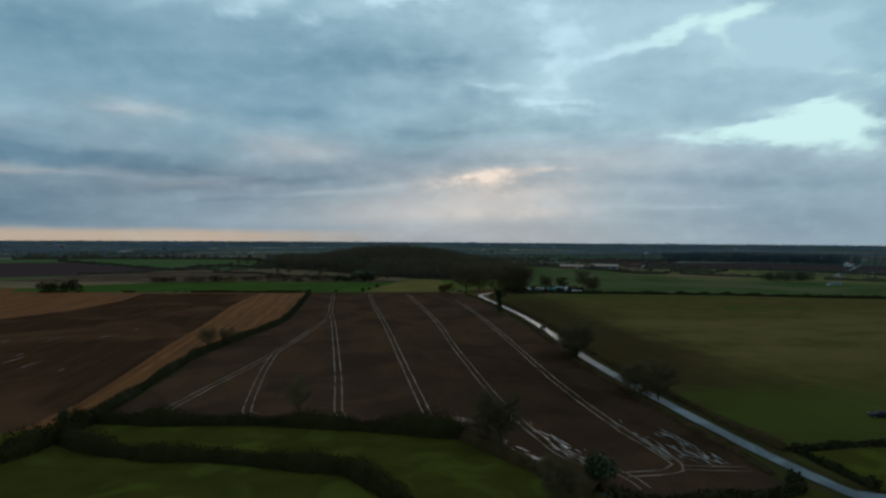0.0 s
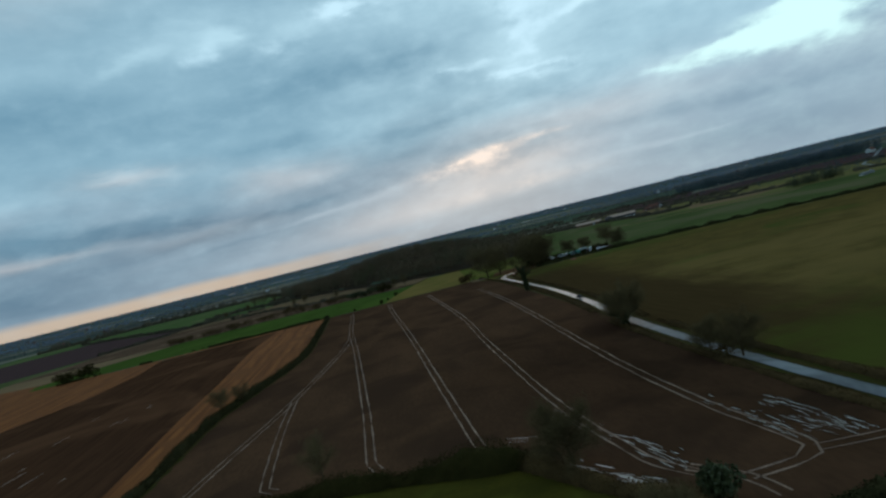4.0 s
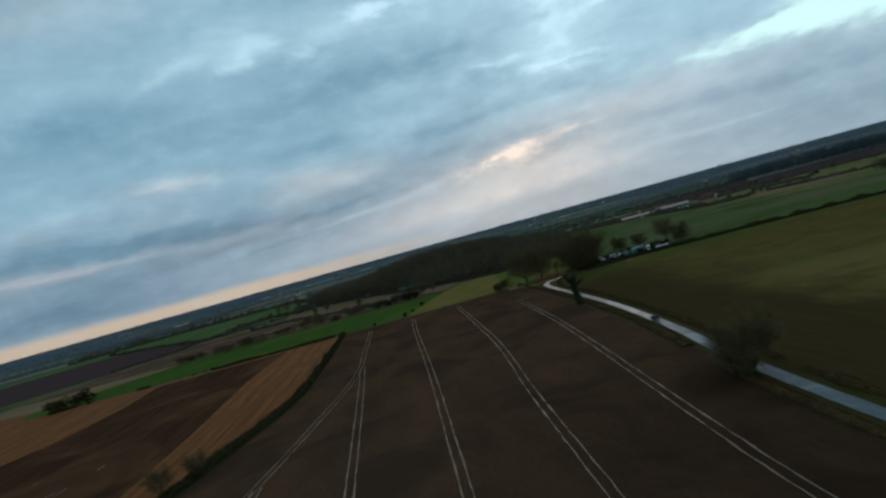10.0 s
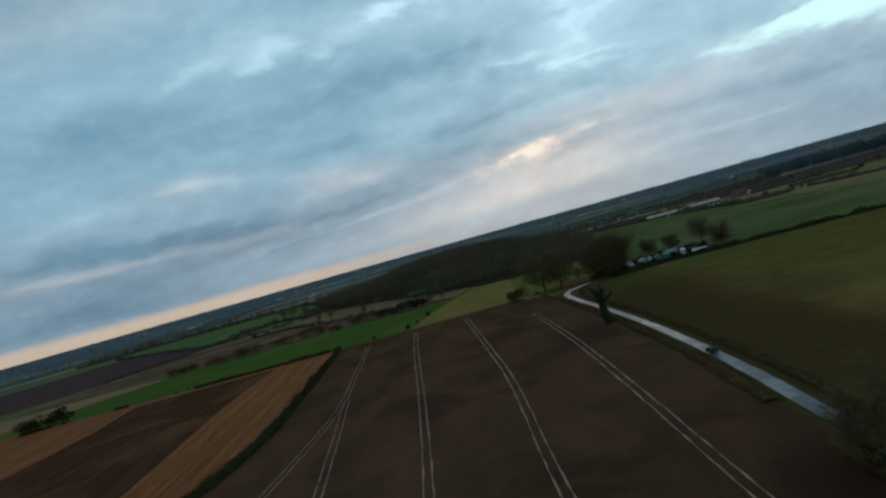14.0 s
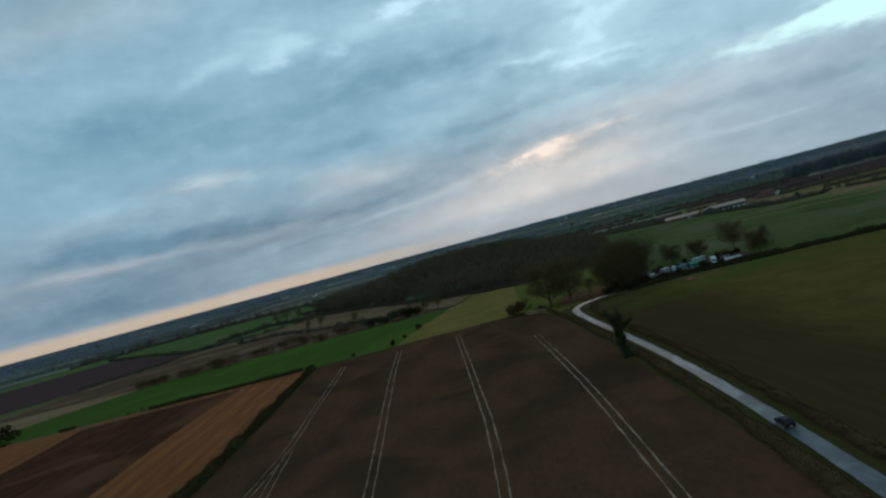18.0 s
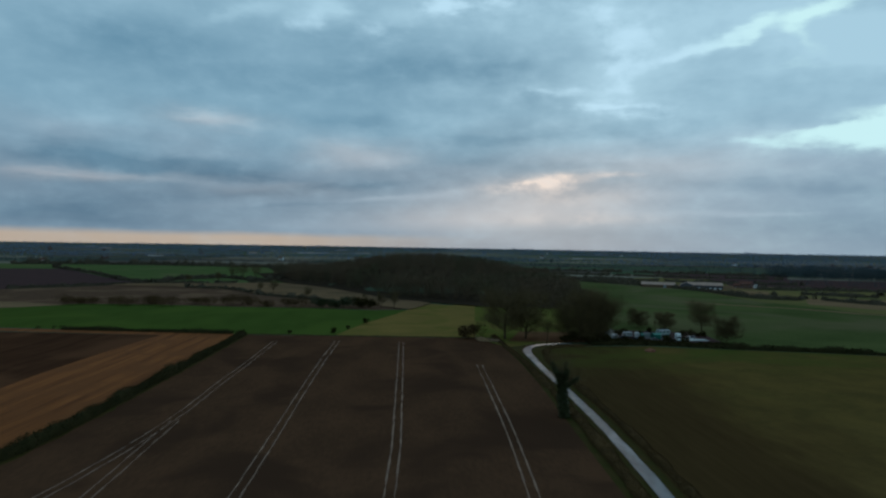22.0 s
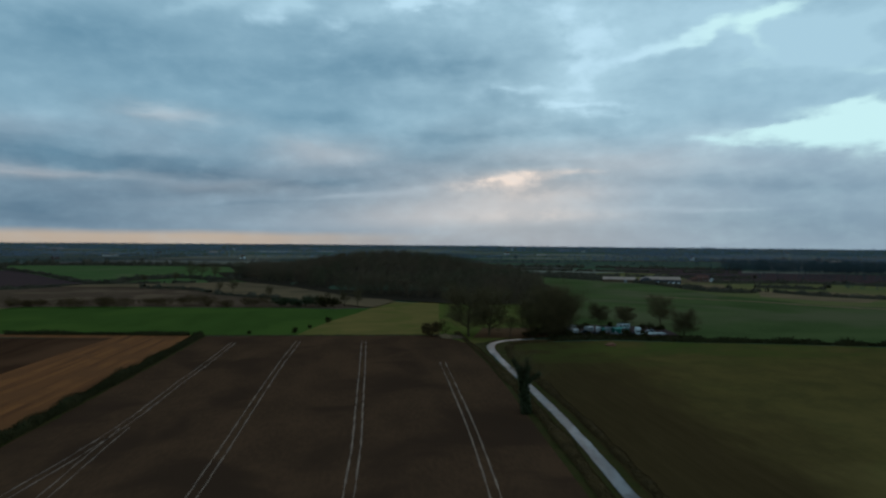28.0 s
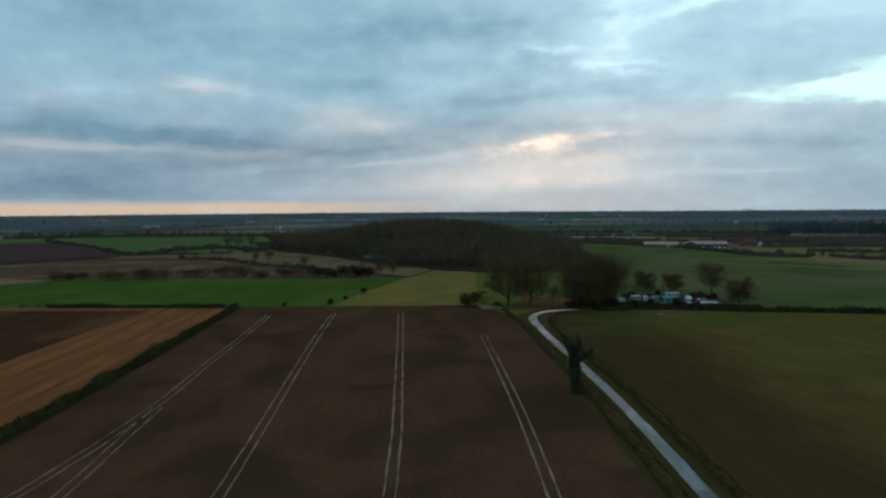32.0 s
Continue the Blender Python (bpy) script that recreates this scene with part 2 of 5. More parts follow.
clouds = sky.mix(sky.span(sky.math("MULTIPLY_ADD", sky.math("SUBTRACT", lump, 0.5), -8.0, ALT), 4.5, 13.0, 1.0, 0.0), high_cloud, low_cloud)
clouds = sky.mix(sky.math("MULTIPLY", blob(42, 4.5, 17, 4.5), 0.8), clouds, sky.mix(light, (0.150, 0.265, 0.375), (0.37, 0.52, 0.635)))
clouds = sky.mix(sky.math("MULTIPLY", total(ROSY), 0.76, clamp=True), clouds, sky.mix(light, (0.165, 0.215, 0.270), (0.53, 0.55, 0.585)))
strip = sky.math("MULTIPLY", sky.span(sky.math("MULTIPLY_ADD", sky.math("SUBTRACT", fold_b, 0.5), 0.5, ALT), 1.15, 0.35), sky.span(AZ, 12.0, -16.0))
clouds = sky.mix(sky.math("MULTIPLY", strip, 0.85), clouds, (0.55, 0.435, 0.33))
glow = sky.math("MULTIPLY", total(GLOW), sky.span(sky.math("MULTIPLY_ADD", fleck, 0.7, sky.math("MULTIPLY", lump, 0.3)), 0.40, 0.58, 0.35, 1.0))
clouds = sky.mix(sky.math("MULTIPLY", glow, 0.85, clamp=True), clouds, (0.86, 0.745, 0.675))
gap = total(GAPS_HIGH + GAPS_EAST + PUFFS)
fray = sky.math("MULTIPLY_ADD", sky.math("SUBTRACT", fleck, 0.5), 1.5, sky.math("MULTIPLY", sky.math("SUBTRACT", puff, 0.5), 1.3))
gap = sky.math("MULTIPLY_ADD", fray, sky.span(gap, -0.05, 0.45, 0.25, 1.0), gap)
pale_gap = sky.mix(sky.span(AZ, 24.0, 36.0), (0.53, 0.79, 0.945), (0.62, 0.93, 0.965))
final = sky.mix(sky.span(gap, -0.10, 0.95), clouds, pale_gap)
final = sky.mix(0.03, final, clear)
back = sky.node("ShaderNodeBackground", {"Color": final, "Strength": 1.0})
sky.node("ShaderNodeOutputWorld", {"Surface": back.outputs[0]})

sun = new("sun", bpy.data.lights.new("sun", "SUN"))
sun.data.energy, sun.data.angle, sun.data.color = 0.5, radians(14), (1.0, 0.86, 0.74)
sun.matrix_world = look((0, 0, 300), tuple(Vector((0, 0, 300)) - 10 * Vector(toward(15.5, 8.0))))


# ---- materials ----
def surface(name, a, b, size=8.0, fine=0.6, rough=0.85, bump=0.3, bump_size=0.4, stretch=(1, 1, 1), turn=0.0, c=None, c_size=60.0, spec=0.016, metal=0.0, vary=0.0, damp=None):
    """A ground or skin: two tones mixed by noise of a large and a small size, a third in wide stains or painted sheen,
    a bump.
    """
    m = bpy.data.materials.new(name)
    m.use_nodes = True
    g = Graph(m.node_tree)
    at = g.node("ShaderNodeTexCoord").outputs["Object"]
    at = g.scaled(at, *stretch, turn=turn)
    n1, n2 = g.noise(at, 1 / size, 5), g.noise(at, 1 / fine, 4)
    f = g.span(g.math("ADD", g.math("MULTIPLY", n1, 0.6), g.math("MULTIPLY", n2, 0.4)), 0.36, 0.64)
    col = g.mix(f, a, b)
    if c:
        plain = g.node("ShaderNodeTexCoord").outputs["Object"]
        col = g.mix(g.span(g.noise(plain, 1 / c_size, 3, 0.5, 0.6), 0.46, 0.66), col, c)
    if damp:
        here = g.node("ShaderNodeTexCoord").outputs["Object"]
        far = g.vmath("LENGTH", g.vmath("SUBTRACT", here, (damp[0], damp[1], 0.0)))
        far = g.math("MULTIPLY_ADD", g.noise(here, 1 / 30, 5, 0.6), damp[2] * 0.8, far)
        col = g.mix(1.0, col, g.mix(g.span(far, damp[2] * 0.55, damp[2] * 1.5), (damp[3],) * 3, (1.0,) * 3), "MULTIPLY")
    if vary:
        shift = g.node("ShaderNodeObjectInfo").outputs["Random"]
        col = g.mix(1.0, col, g.mix(shift, (1 - vary,) * 3, (1 + vary,) * 3), "MULTIPLY")
    bs = g.node("ShaderNodeBsdfPrincipled", {"Base Color": col, "Roughness": rough, "Metallic": metal, "Specular IOR Level": spec})
    if bump:
        b_ = g.node("ShaderNodeBump", {"Height": g.noise(at, 1 / bump_size, 3), "Strength": bump, "Distance": bump_size * 0.3})
        g.put(bs.inputs["Normal"], b_.outputs[0])
    g.node("ShaderNodeOutputMaterial", {"Surface": bs.outputs[0]})
    return m


def pasture():
    """Winter pasture: olive and green in wide patches, with brown dead grass along the lane."""
    m = bpy.data.materials.new("winter_pasture")
    m.use_nodes = True
    g = Graph(m.node_tree)
    at = g.node("ShaderNodeTexCoord").outputs["Object"]
    f = g.span(g.math("ADD", g.math("MULTIPLY", g.noise(at, 1 / 14, 7, 0.66, 0.4), 0.75), g.math("MULTIPLY", g.noise(at, 0.7, 4), 0.25)), 0.36, 0.64)
    col = g.mix(f, (0.104, 0.068, 0.0210), (0.072, 0.051, 0.0170))
    col = g.mix(g.span(g.noise(g.scaled(at, 0.6, 1, 1, turn=0.4), 1 / 45, 5, 0.55, 0.8), 0.54, 0.74), col, (0.052, 0.062, 0.0145))
    col = g.mix(g.math("MULTIPLY", g.span(g.noise(g.scaled(at, 0.4, 1, 1, (40, 9, 0)), 1 / 30, 6, 0.6), 0.56, 0.72), 0.7), col, (0.118, 0.073, 0.023))
    x = g.node("ShaderNodeSeparateXYZ", {0: at}).outputs[0]
    y = g.node("ShaderNodeSeparateXYZ", {0: at}).outputs[1]
    edge = g.math("ADD", g.math("MULTIPLY_ADD", y, -0.06, x), g.math("MULTIPLY", g.noise(g.scaled(at, 1, 0.45, 1), 1 / 22, 6, 0.66), -62))
    ruts = g.noise(g.scaled(at, 1, 0.07, 1, turn=0.10), 0.55, 6, 0.68)
    dry = g.math("MULTIPLY", g.span(y, 345, 265), g.span(y, 150, 215))
    dry = g.math("MULTIPLY", dry, g.span(g.noise(g.scaled(at, 0.5, 1, 1, (7, 3, 0)), 1 / 26, 6, 0.62), 0.34, 0.58))
    col = g.mix(g.math("MULTIPLY", dry, 0.7), col, (0.150, 0.096, 0.033))
    dead = g.mix(g.span(ruts, 0.30, 0.72), (0.044, 0.026, 0.0105), (0.058, 0.034, 0.0140))
    col = g.mix(g.span(edge, 114, 76), col, dead)
    low = g.vmath("LENGTH", g.vmath("SUBTRACT", g.vmath("MULTIPLY", at, (0.62, 1.0, 0.0)), (74.0, 130.0, 0.0)))
    lush = g.span(g.math("MULTIPLY_ADD", g.noise(g.scaled(at, 0.5, 1, 1, (3, 5, 0)), 1 / 16, 6, 0.66), 90.0, low), 96.0, 48.0)
    col = g.mix(g.math("MULTIPLY", lush, 0.7), col, (0.058, 0.068, 0.0125))
    fresh = g.math("MULTIPLY", g.span(y, 372, 420), g.span(g.noise(g.scaled(at, 0.5, 1, 1, (11, 2, 0)), 1 / 18, 6, 0.62), 0.40, 0.58))
    col = g.mix(g.math("MULTIPLY", fresh, 0.6), col, (0.062, 0.066, 0.0145))
    bs = g.node("ShaderNodeBsdfPrincipled", {"Base Color": col, "Roughness": 0.95, "Specular IOR Level": 0.0})
    b_ = g.node("ShaderNodeBump", {"Height": g.noise(at, 2.0, 3), "Strength": 0.4, "Distance": 0.15})
    g.put(bs.inputs["Normal"], b_.outputs[0])
    g.node("ShaderNodeOutputMaterial", {"Surface": bs.outputs[0]})
    return m


SOIL = surface("ploughed_soil", (0.082, 0.039, 0.0213), (0.0565, 0.028, 0.0161), 12, 0.9, 0.95, 0.5, 0.5, stretch=(1, 0.35, 1), c=(0.0474, 0.0238, 0.0144), c_size=26, spec=0.0, damp=(92, 165, 95, 0.64))
SOIL_LEFT = surface("tilled_soil", (0.0654, 0.0282, 0.015), (0.0399, 0.0179, 0.0104), 3.5, 0.8, 0.95, 0.5, 0.5, stretch=(1, 0.06, 1), turn=0.14, c=(0.0892, 0.0385, 0.02), c_size=45, spec=0.0)
STUBBLE = surface("stubble", (0.22, 0.0748, 0.0243), (0.103, 0.0365, 0.0146), 3.0, 0.8, 0.95, 0.5, 0.4, stretch=(1, 0.025, 1), turn=0.14, c=(0.147, 0.0524, 0.0196), c_size=16)
PASTURE = pasture()
CROP = surface("winter_wheat", (0.0499, 0.0757, 0.0158), (0.0413, 0.0636, 0.013), 12, 0.8, 0.95, 0.4, 0.4, stretch=(1, 0.3, 1), c=(0.0568, 0.0826, 0.0166), spec=0.0)
CROP_FAR = surface("young_crop", (0.076, 0.087, 0.031), (0.046, 0.060, 0.020), 38, 1.0, 0.95, 0.3, 0.5, stretch=(0.5, 1, 1), turn=0.25, c=(0.096, 0.086, 0.042), c_size=110, spec=0.0)
MEADOW = surface("rough_meadow", (0.172, 0.112, 0.034), (0.128, 0.090, 0.028), 14, 0.8, 0.95, 0.4, 0.5, stretch=(0.5, 1, 1), c=(0.112, 0.092, 0.024), c_size=30, spec=0.0)
DULL = surface("dull_grass", (0.145, 0.112, 0.044), (0.112, 0.092, 0.036), 14, 1.0, 0.95, 0.4, 0.5, c=(0.098, 0.096, 0.034), c_size=50, spec=0.0)
LAWN = surface("paddock_grass", (0.060, 0.047, 0.0085), (0.042, 0.035, 0.0072), 6, 0.6, 0.95, 0.4, 0.3, stretch=(0.6, 1, 1), c=(0.072, 0.066, 0.0110), c_size=13, spec=0.0)
BRACKEN = surface("dead_growth", (0.102, 0.057, 0.036), (0.072, 0.042, 0.028), 7, 0.8, 0.95, 0.5, 0.5, c=(0.130, 0.075, 0.046), c_size=40, spec=0.0)
STRIP = surface("rough_green_grass", (0.096, 0.094, 0.0216), (0.068, 0.074, 0.0168), 9, 0.9, 0.95, 0.4, 0.5, c=(0.118, 0.088, 0.0256), c_size=14, spec=0.0)
CROP_DULL = surface("far_green_crop", (0.068, 0.096, 0.033), (0.054, 0.079, 0.027), 25, 1.2, 0.95, 0.3, 0.5, c=(0.088, 0.096, 0.040), c_size=70, spec=0.0)
TAN_DARK = surface("brown_dry_grass", (0.138, 0.085, 0.050), (0.098, 0.062, 0.038), 15, 1.0, 0.95, 0.4, 0.5, c=(0.085, 0.056, 0.034), c_size=30, spec=0.0)
TAN_WARM = surface("warm_dry_grass", (0.165, 0.098, 0.054), (0.118, 0.072, 0.041), 15, 1.0, 0.95, 0.4, 0.5, stretch=(0.3, 1, 1), c=(0.100, 0.064, 0.037), c_size=40, spec=0.0)
LITTER = surface("leaf_litter", (0.040, 0.027, 0.018), (0.028, 0.020, 0.014), 8, 0.8, 0.95, 0.4, 0.4, spec=0.0)
RUST = surface("rusty_bracken", (0.12, 0.058, 0.030), (0.085, 0.044, 0.024), 5, 0.6, 0.95, 0.5, 0.5, spec=0.0)
HEATH = surface("dark_fallow", (0.068, 0.038, 0.036), (0.050, 0.030, 0.029), 12, 1.0, 0.95, 0.4, 0.5, spec=0.0)
TAN = surface("dry_grass", (0.19, 0.118, 0.065), (0.14, 0.088, 0.049), 15, 1.0, 0.95, 0.4, 0.5, stretch=(0.2, 1, 1), spec=0.0)
VERGE = surface("verge_grass", (0.03, 0.03, 0.0068), (0.046, 0.031, 0.01024), 4.5, 0.35, 0.95, 0.5, 0.2)
# The third, pale tone is wet sheen painted into the asphalt's colour.
ROAD = surface("wet_asphalt_sheen", (0.080, 0.085, 0.093), (0.048, 0.052, 0.058), 4, 0.5, 0.50, 0.10, 0.15, spec=0.11, stretch=(1, 0.3, 1), c=(0.135, 0.143, 0.153), c_size=11)
TRACK = surface("pale_rut", (0.24, 0.145, 0.10), (0.12, 0.072, 0.052), 5, 0.7, 0.8, 0.3, 0.3, spec=0.08)
# Muddy base lifted towards white: part of the sky's reflection is in the colour.
PUDDLE = surface("muddy_water_sky_sheen", (0.39, 0.315, 0.27), (0.255, 0.21, 0.18), 2, 0.4, 0.25, 0.05, 0.3, spec=0.4)
BARK = surface("bark", (0.09, 0.058, 0.0324), (0.0552, 0.0368, 0.0225), 0.6, 0.08, 0.9, 0.6, 0.06, stretch=(1, 1, 0.3))
TWIG = surface("bare_twigs", (0.115, 0.0817, 0.0375), (0.0775, 0.0563, 0.027), 2.0, 0.3, 0.9, 0.0, vary=0.2)
IVY = surface("ivy_leaves", (0.032, 0.037, 0.014), (0.044, 0.049, 0.018), 1.0, 0.2, 0.6, 0.0, spec=0.15)
HEDGE = surface("hedge_twigs", (0.024, 0.02, 0.00595), (0.035, 0.027, 0.00833), 3.0, 0.3, 0.9, 0.0)
HEDGE_GREEN = surface("hedge_green", (0.0259, 0.0242, 0.00966), (0.0362, 0.0302, 0.0121), 3.0, 0.3, 0.9, 0.0)
SCRUB = surface("brown_scrub", (0.0808, 0.0477, 0.0192), (0.0532, 0.0324, 0.0143), 3.0, 0.4, 0.9, 0.0)
WOOD_TW = surface("winter_wood", (0.119, 0.0787, 0.0481), (0.0852, 0.0607, 0.039), 22.0, 2.0, 0.9, 0.0, c=(0.0738, 0.0649, 0.0351), c_size=60)


# ---- helpers of this scene ----
def gz(x, y):
    """The height of the land: a wooded rise, and the far country that climbs gently to the skyline."""
    r = math.hypot(x, y)
    hill = 17 * max(0.0, 1 - ((x - 78) / 128) ** 2 - ((y - 870) / 150) ** 2)
    far = max(0.0, r - 1500.0) / 3400.0 * 17.7
    return hill + far


def mesh_object(name, verts, faces, material, parent=None, label="", smooth=False):
    me = bpy.data.meshes.new(name)
    me.from_pydata([tuple(v) for v in verts], [], faces)
    me.update()
    if smooth:
        me.shade_smooth()
    me.materials.append(material)
    ob = new(name, me)
    if parent:
        ob.parent = parent
    if label:
        ob["label"] = label
    return ob


def part(name, bm, material, parent=None, label=""):
    """Links a bmesh as one mesh object under a thing or a part."""
    me = bpy.data.meshes.new(name)
    bm.to_mesh(me)
    bm.free()
    me.materials.append(material)
    ob = new(name, me)
    ob.parent = parent
    if label:
        ob["label"] = label
    return ob


def curve(points, step=4.0):
    """Points along a smooth line through the given ones, about step metres apart."""
    p = [Vector((*q, 0)) if len(q) == 2 else Vector(q) for q in points]
    p = [2 * p[0] - p[1], *p, 2 * p[-1] - p[-2]]
    out = []
    for a, b, c, d in zip(p, p[1:], p[2:], p[3:]):
        n = max(1, int((c - b).length / step))
        for i in range(n):
            t = i / n
            out.append(0.5 * (2 * b + (c - a) * t + (2 * a - 5 * b + 4 * c - d) * t * t + (3 * b - a - 3 * c + d) * t ** 3))
    return out + [p[-2]]


def ribbon(name, points, width, z, material, parent=None, label="", step=4.0, wobble=0.0, seed=0, crown=0.0):
    """A strip of ground along a line, with uneven edges."""
    rnd = random.Random(seed)
    line = curve(points, step)
    verts, faces = [], []
    for i, p in enumerate(line):
        d = (line[min(i + 1, len(line) - 1)] - line[max(i - 1, 0)]).normalized()
        side = Vector((d.y, -d.x, 0))
        w = width(i / (len(line) - 1)) if callable(width) else width
        l, r = w / 2 + rnd.uniform(-wobble, wobble), w / 2 + rnd.uniform(-wobble, wobble)
        h = gz(p.x, p.y) + z
        verts += [p - side * l + Vector((0, 0, h)), p + Vector((0, 0, h + crown)), p + side * r + Vector((0, 0, h))]
        if i:
            k = 3 * i
            faces += [(k - 3, k - 2, k + 1, k), (k - 2, k - 1, k + 2, k + 1)]
    return mesh_object(name, verts, [f[::-1] for f in faces], material, parent, label)


LAYER = [0]


def field(name, corners, z, material, label, category="field", cell=0.0):
    """A flat field with the given corners, kept a little proud of the land."""
    LAYER[0] += 1
    z += 0.004 * LAYER[0]
    bm = bmesh.new()
    if sum((a[0] * b[1] - b[0] * a[1]) for a, b in zip(corners, corners[1:] + corners[:1])) < 0:
        corners = corners[::-1]
    bm.faces.new([bm.verts.new((x, y, 0)) for x, y in corners])
    bm.normal_update()
    bmesh.ops.triangulate(bm, faces=bm.faces[:])
    if cell:
        for axis, lo, hi in ((0, min(c[0] for c in corners), max(c[0] for c in corners)), (1, min(c[1] for c in corners), max(c[1] for c in corners))):
            n = int((hi - lo) / cell)
            for i in range(1, n):
                co, no = [0, 0, 0], [0, 0, 0]
                co[axis], no[axis] = lo + (hi - lo) * i / n, 1
                bmesh.ops.bisect_plane(bm, geom=bm.verts[:] + bm.edges[:] + bm.faces[:], plane_co=co, plane_no=no)
    for v in bm.verts:
        v.co.z = gz(v.co.x, v.co.y) + z
    ob = part(name, bm, material)
    return tagged(ob, label, category, kind="structure")


# ---- the land ----
def build_ground():
    radii = [0, 150, 300, 450, 550, 625, 700, 750, 800, 850, 900, 950, 1000, 1050, 1125, 1200, 1350, 1500, 1800, 2200, 2700, 3300, 4000, 4500, 4900]
    n = 240
    verts = [(0, 0, gz(0, 0))]
    faces = []
    for k, r in enumerate(radii[1:]):
        for i in range(n):
            a = 2 * math.pi * i / n
            x, y = r * math.sin(a), r * math.cos(a)
            verts.append((x, y, gz(x, y)))
        for i in range(n):
            j = (i + 1) % n
            if k == 0:
                faces.append((0, 1 + j, 1 + i))
            else:
                a0, b0 = 1 + (k - 1) * n, 1 + k * n
                faces.append((a0 + i, a0 + j, b0 + j, b0 + i))
    m = bpy.data.materials.new("farmland")
    m.use_nodes = True
    g = Graph(m.node_tree)
    at = g.node("ShaderNodeTexCoord").outputs["Object"]
    cells = g.node("ShaderNodeTexVoronoi", {"Vector": g.scaled(at, 1 / 380, 1 / 105, 1, turn=0.12), "Scale": 1.0, "Randomness": 0.8}, voronoi_dimensions="2D")
    tone = g.node("ShaderNodeSeparateColor", {0: cells.outputs["Color"]}).outputs[0]
    ramp = g.node("ShaderNodeValToRGB", {"Fac": tone})
    ramp.color_ramp.interpolation = "CONSTANT"
    # Field tones set pale and greyish, with some distance haze in the colour.
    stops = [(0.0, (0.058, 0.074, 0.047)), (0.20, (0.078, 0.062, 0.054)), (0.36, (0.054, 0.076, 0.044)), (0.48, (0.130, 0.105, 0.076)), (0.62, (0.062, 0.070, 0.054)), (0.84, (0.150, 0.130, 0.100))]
    while len(ramp.color_ramp.elements) < len(stops):
        ramp.color_ramp.elements.new(0.5)
    for e, (p, c) in zip(ramp.color_ramp.elements, stops):
        e.position, e.color = p, (*c, 1)
    grain = g.noise(at, 0.02, 6)
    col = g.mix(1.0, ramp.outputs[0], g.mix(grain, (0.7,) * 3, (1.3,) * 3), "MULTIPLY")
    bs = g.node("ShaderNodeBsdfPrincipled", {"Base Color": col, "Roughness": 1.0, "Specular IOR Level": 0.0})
    g.node("ShaderNodeOutputMaterial", {"Surface": bs.outputs[0]})
    return tagged(mesh_object("ground", verts, [f[::-1] for f in faces], m), "flat farmland reaching to the horizon", "ground", kind="structure")


build_ground()
field("rough_ground", [(-660, 600), (-330, 560), (-100, 560), (50, 590), (-70, 830), (-135, 1010), (-200, 1215), (-660, 1215)], 0.006, CROP_DULL, "rough dull green land between far fields")
field("poor_grass", [(190, 470), (560, 330), (900, 600), (760, 1000), (440, 1030), (268, 960), (240, 890)], 0.006, DULL, "poor winter grass round a far farm")
field("soil_field", [(-46.7, 154.1), (30.3, 130.9), (35.8, 117), (47.9, 100.3), (53.4, 96.6), (79.4, 97.5), (82.5, 115), (82.5, 131), (83.5, 150), (85, 180), (89, 225), (92, 285), (93.5, 320), (96, 370), (96.5, 400), (96, 430), (95, 459), (22, 463), (-22.5, 465), (-23, 400), (-23.5, 365), (-24, 335), (-25.5, 312), (-29.5, 290), (-34.5, 272), (-42.5, 244), (-46.5, 227), (-50, 177), (-52, 160)], 0.03, SOIL, "dark brown ploughed field with pale wheel tracks")
field("stubble_field", [(-54, 152), (-51.6, 177), (-48.1, 227), (-44.1, 244), (-36.1, 272), (-31.1, 290), (-27.1, 312), (-25.6, 335), (-25.1, 365), (-24.6, 400), (-24.1, 464), (-24, 467), (-75, 474), (-136, 480), (-190, 485), (-190, 480), (-136, 472), (-61, 463), (-64.5, 420), (-66, 385), (-65, 350), (-63.5, 300), (-64, 250), (-62.5, 205), (-62, 170), (-66, 146)], 0.03, STUBBLE, "golden brown stubble strip beside a hedge")
field("tilled_field", [(-66, 146), (-62, 170), (-62.5, 205), (-64, 250), (-63.5, 300), (-65, 350), (-66, 385), (-64.5, 420), (-61, 463), (-136, 470), (-146, 470), (-143, 420), (-150, 372), (-168, 338), (-186, 296), (-190, 200), (-150, 112)], 0.025, SOIL_LEFT, "brown tilled field with faint pale streaks")
field("stubble_corner", [(-186, 292), (-168, 338), (-150, 372), (-143, 420), (-146, 472), (-185, 484), (-212, 498), (-240, 540), (-312, 562), (-330, 480), (-290, 300)], 0.03, STUBBLE, "pale stubble beyond the tilled field")
field("wheat_field", [(-250, 497), (-136, 482), (-24, 468), (19, 465), (30, 507), (46, 548), (54, 573), (32, 569), (-4, 577), (-63, 581), (-121, 590), (-171, 589), (-200, 570), (-258, 520)], 0.03, CROP, "bright green field of winter wheat")
field("meadow", [(19, 465), (87, 462), (91, 500), (98, 560), (105, 610), (86, 606), (72, 613), (60, 592), (54, 573), (46, 548), (30, 507)], 0.035, MEADOW, "rough yellow and green meadow below the wood", cell=12)
field("green_strip", [(87, 460), (97, 436), (104, 440), (112, 447), (124, 451), (140, 460), (165, 520), (185, 600), (170, 612), (105, 616), (98, 560), (91, 500)], 0.035, STRIP, "green grass strip between meadow and lane bend")
WOOD = [(-97, 885), (-60, 812), (-8, 750), (45, 660), (104, 618), (168, 608), (197, 640), (220, 760), (230, 900), (150, 1040), (-20, 1060), (-130, 980)]
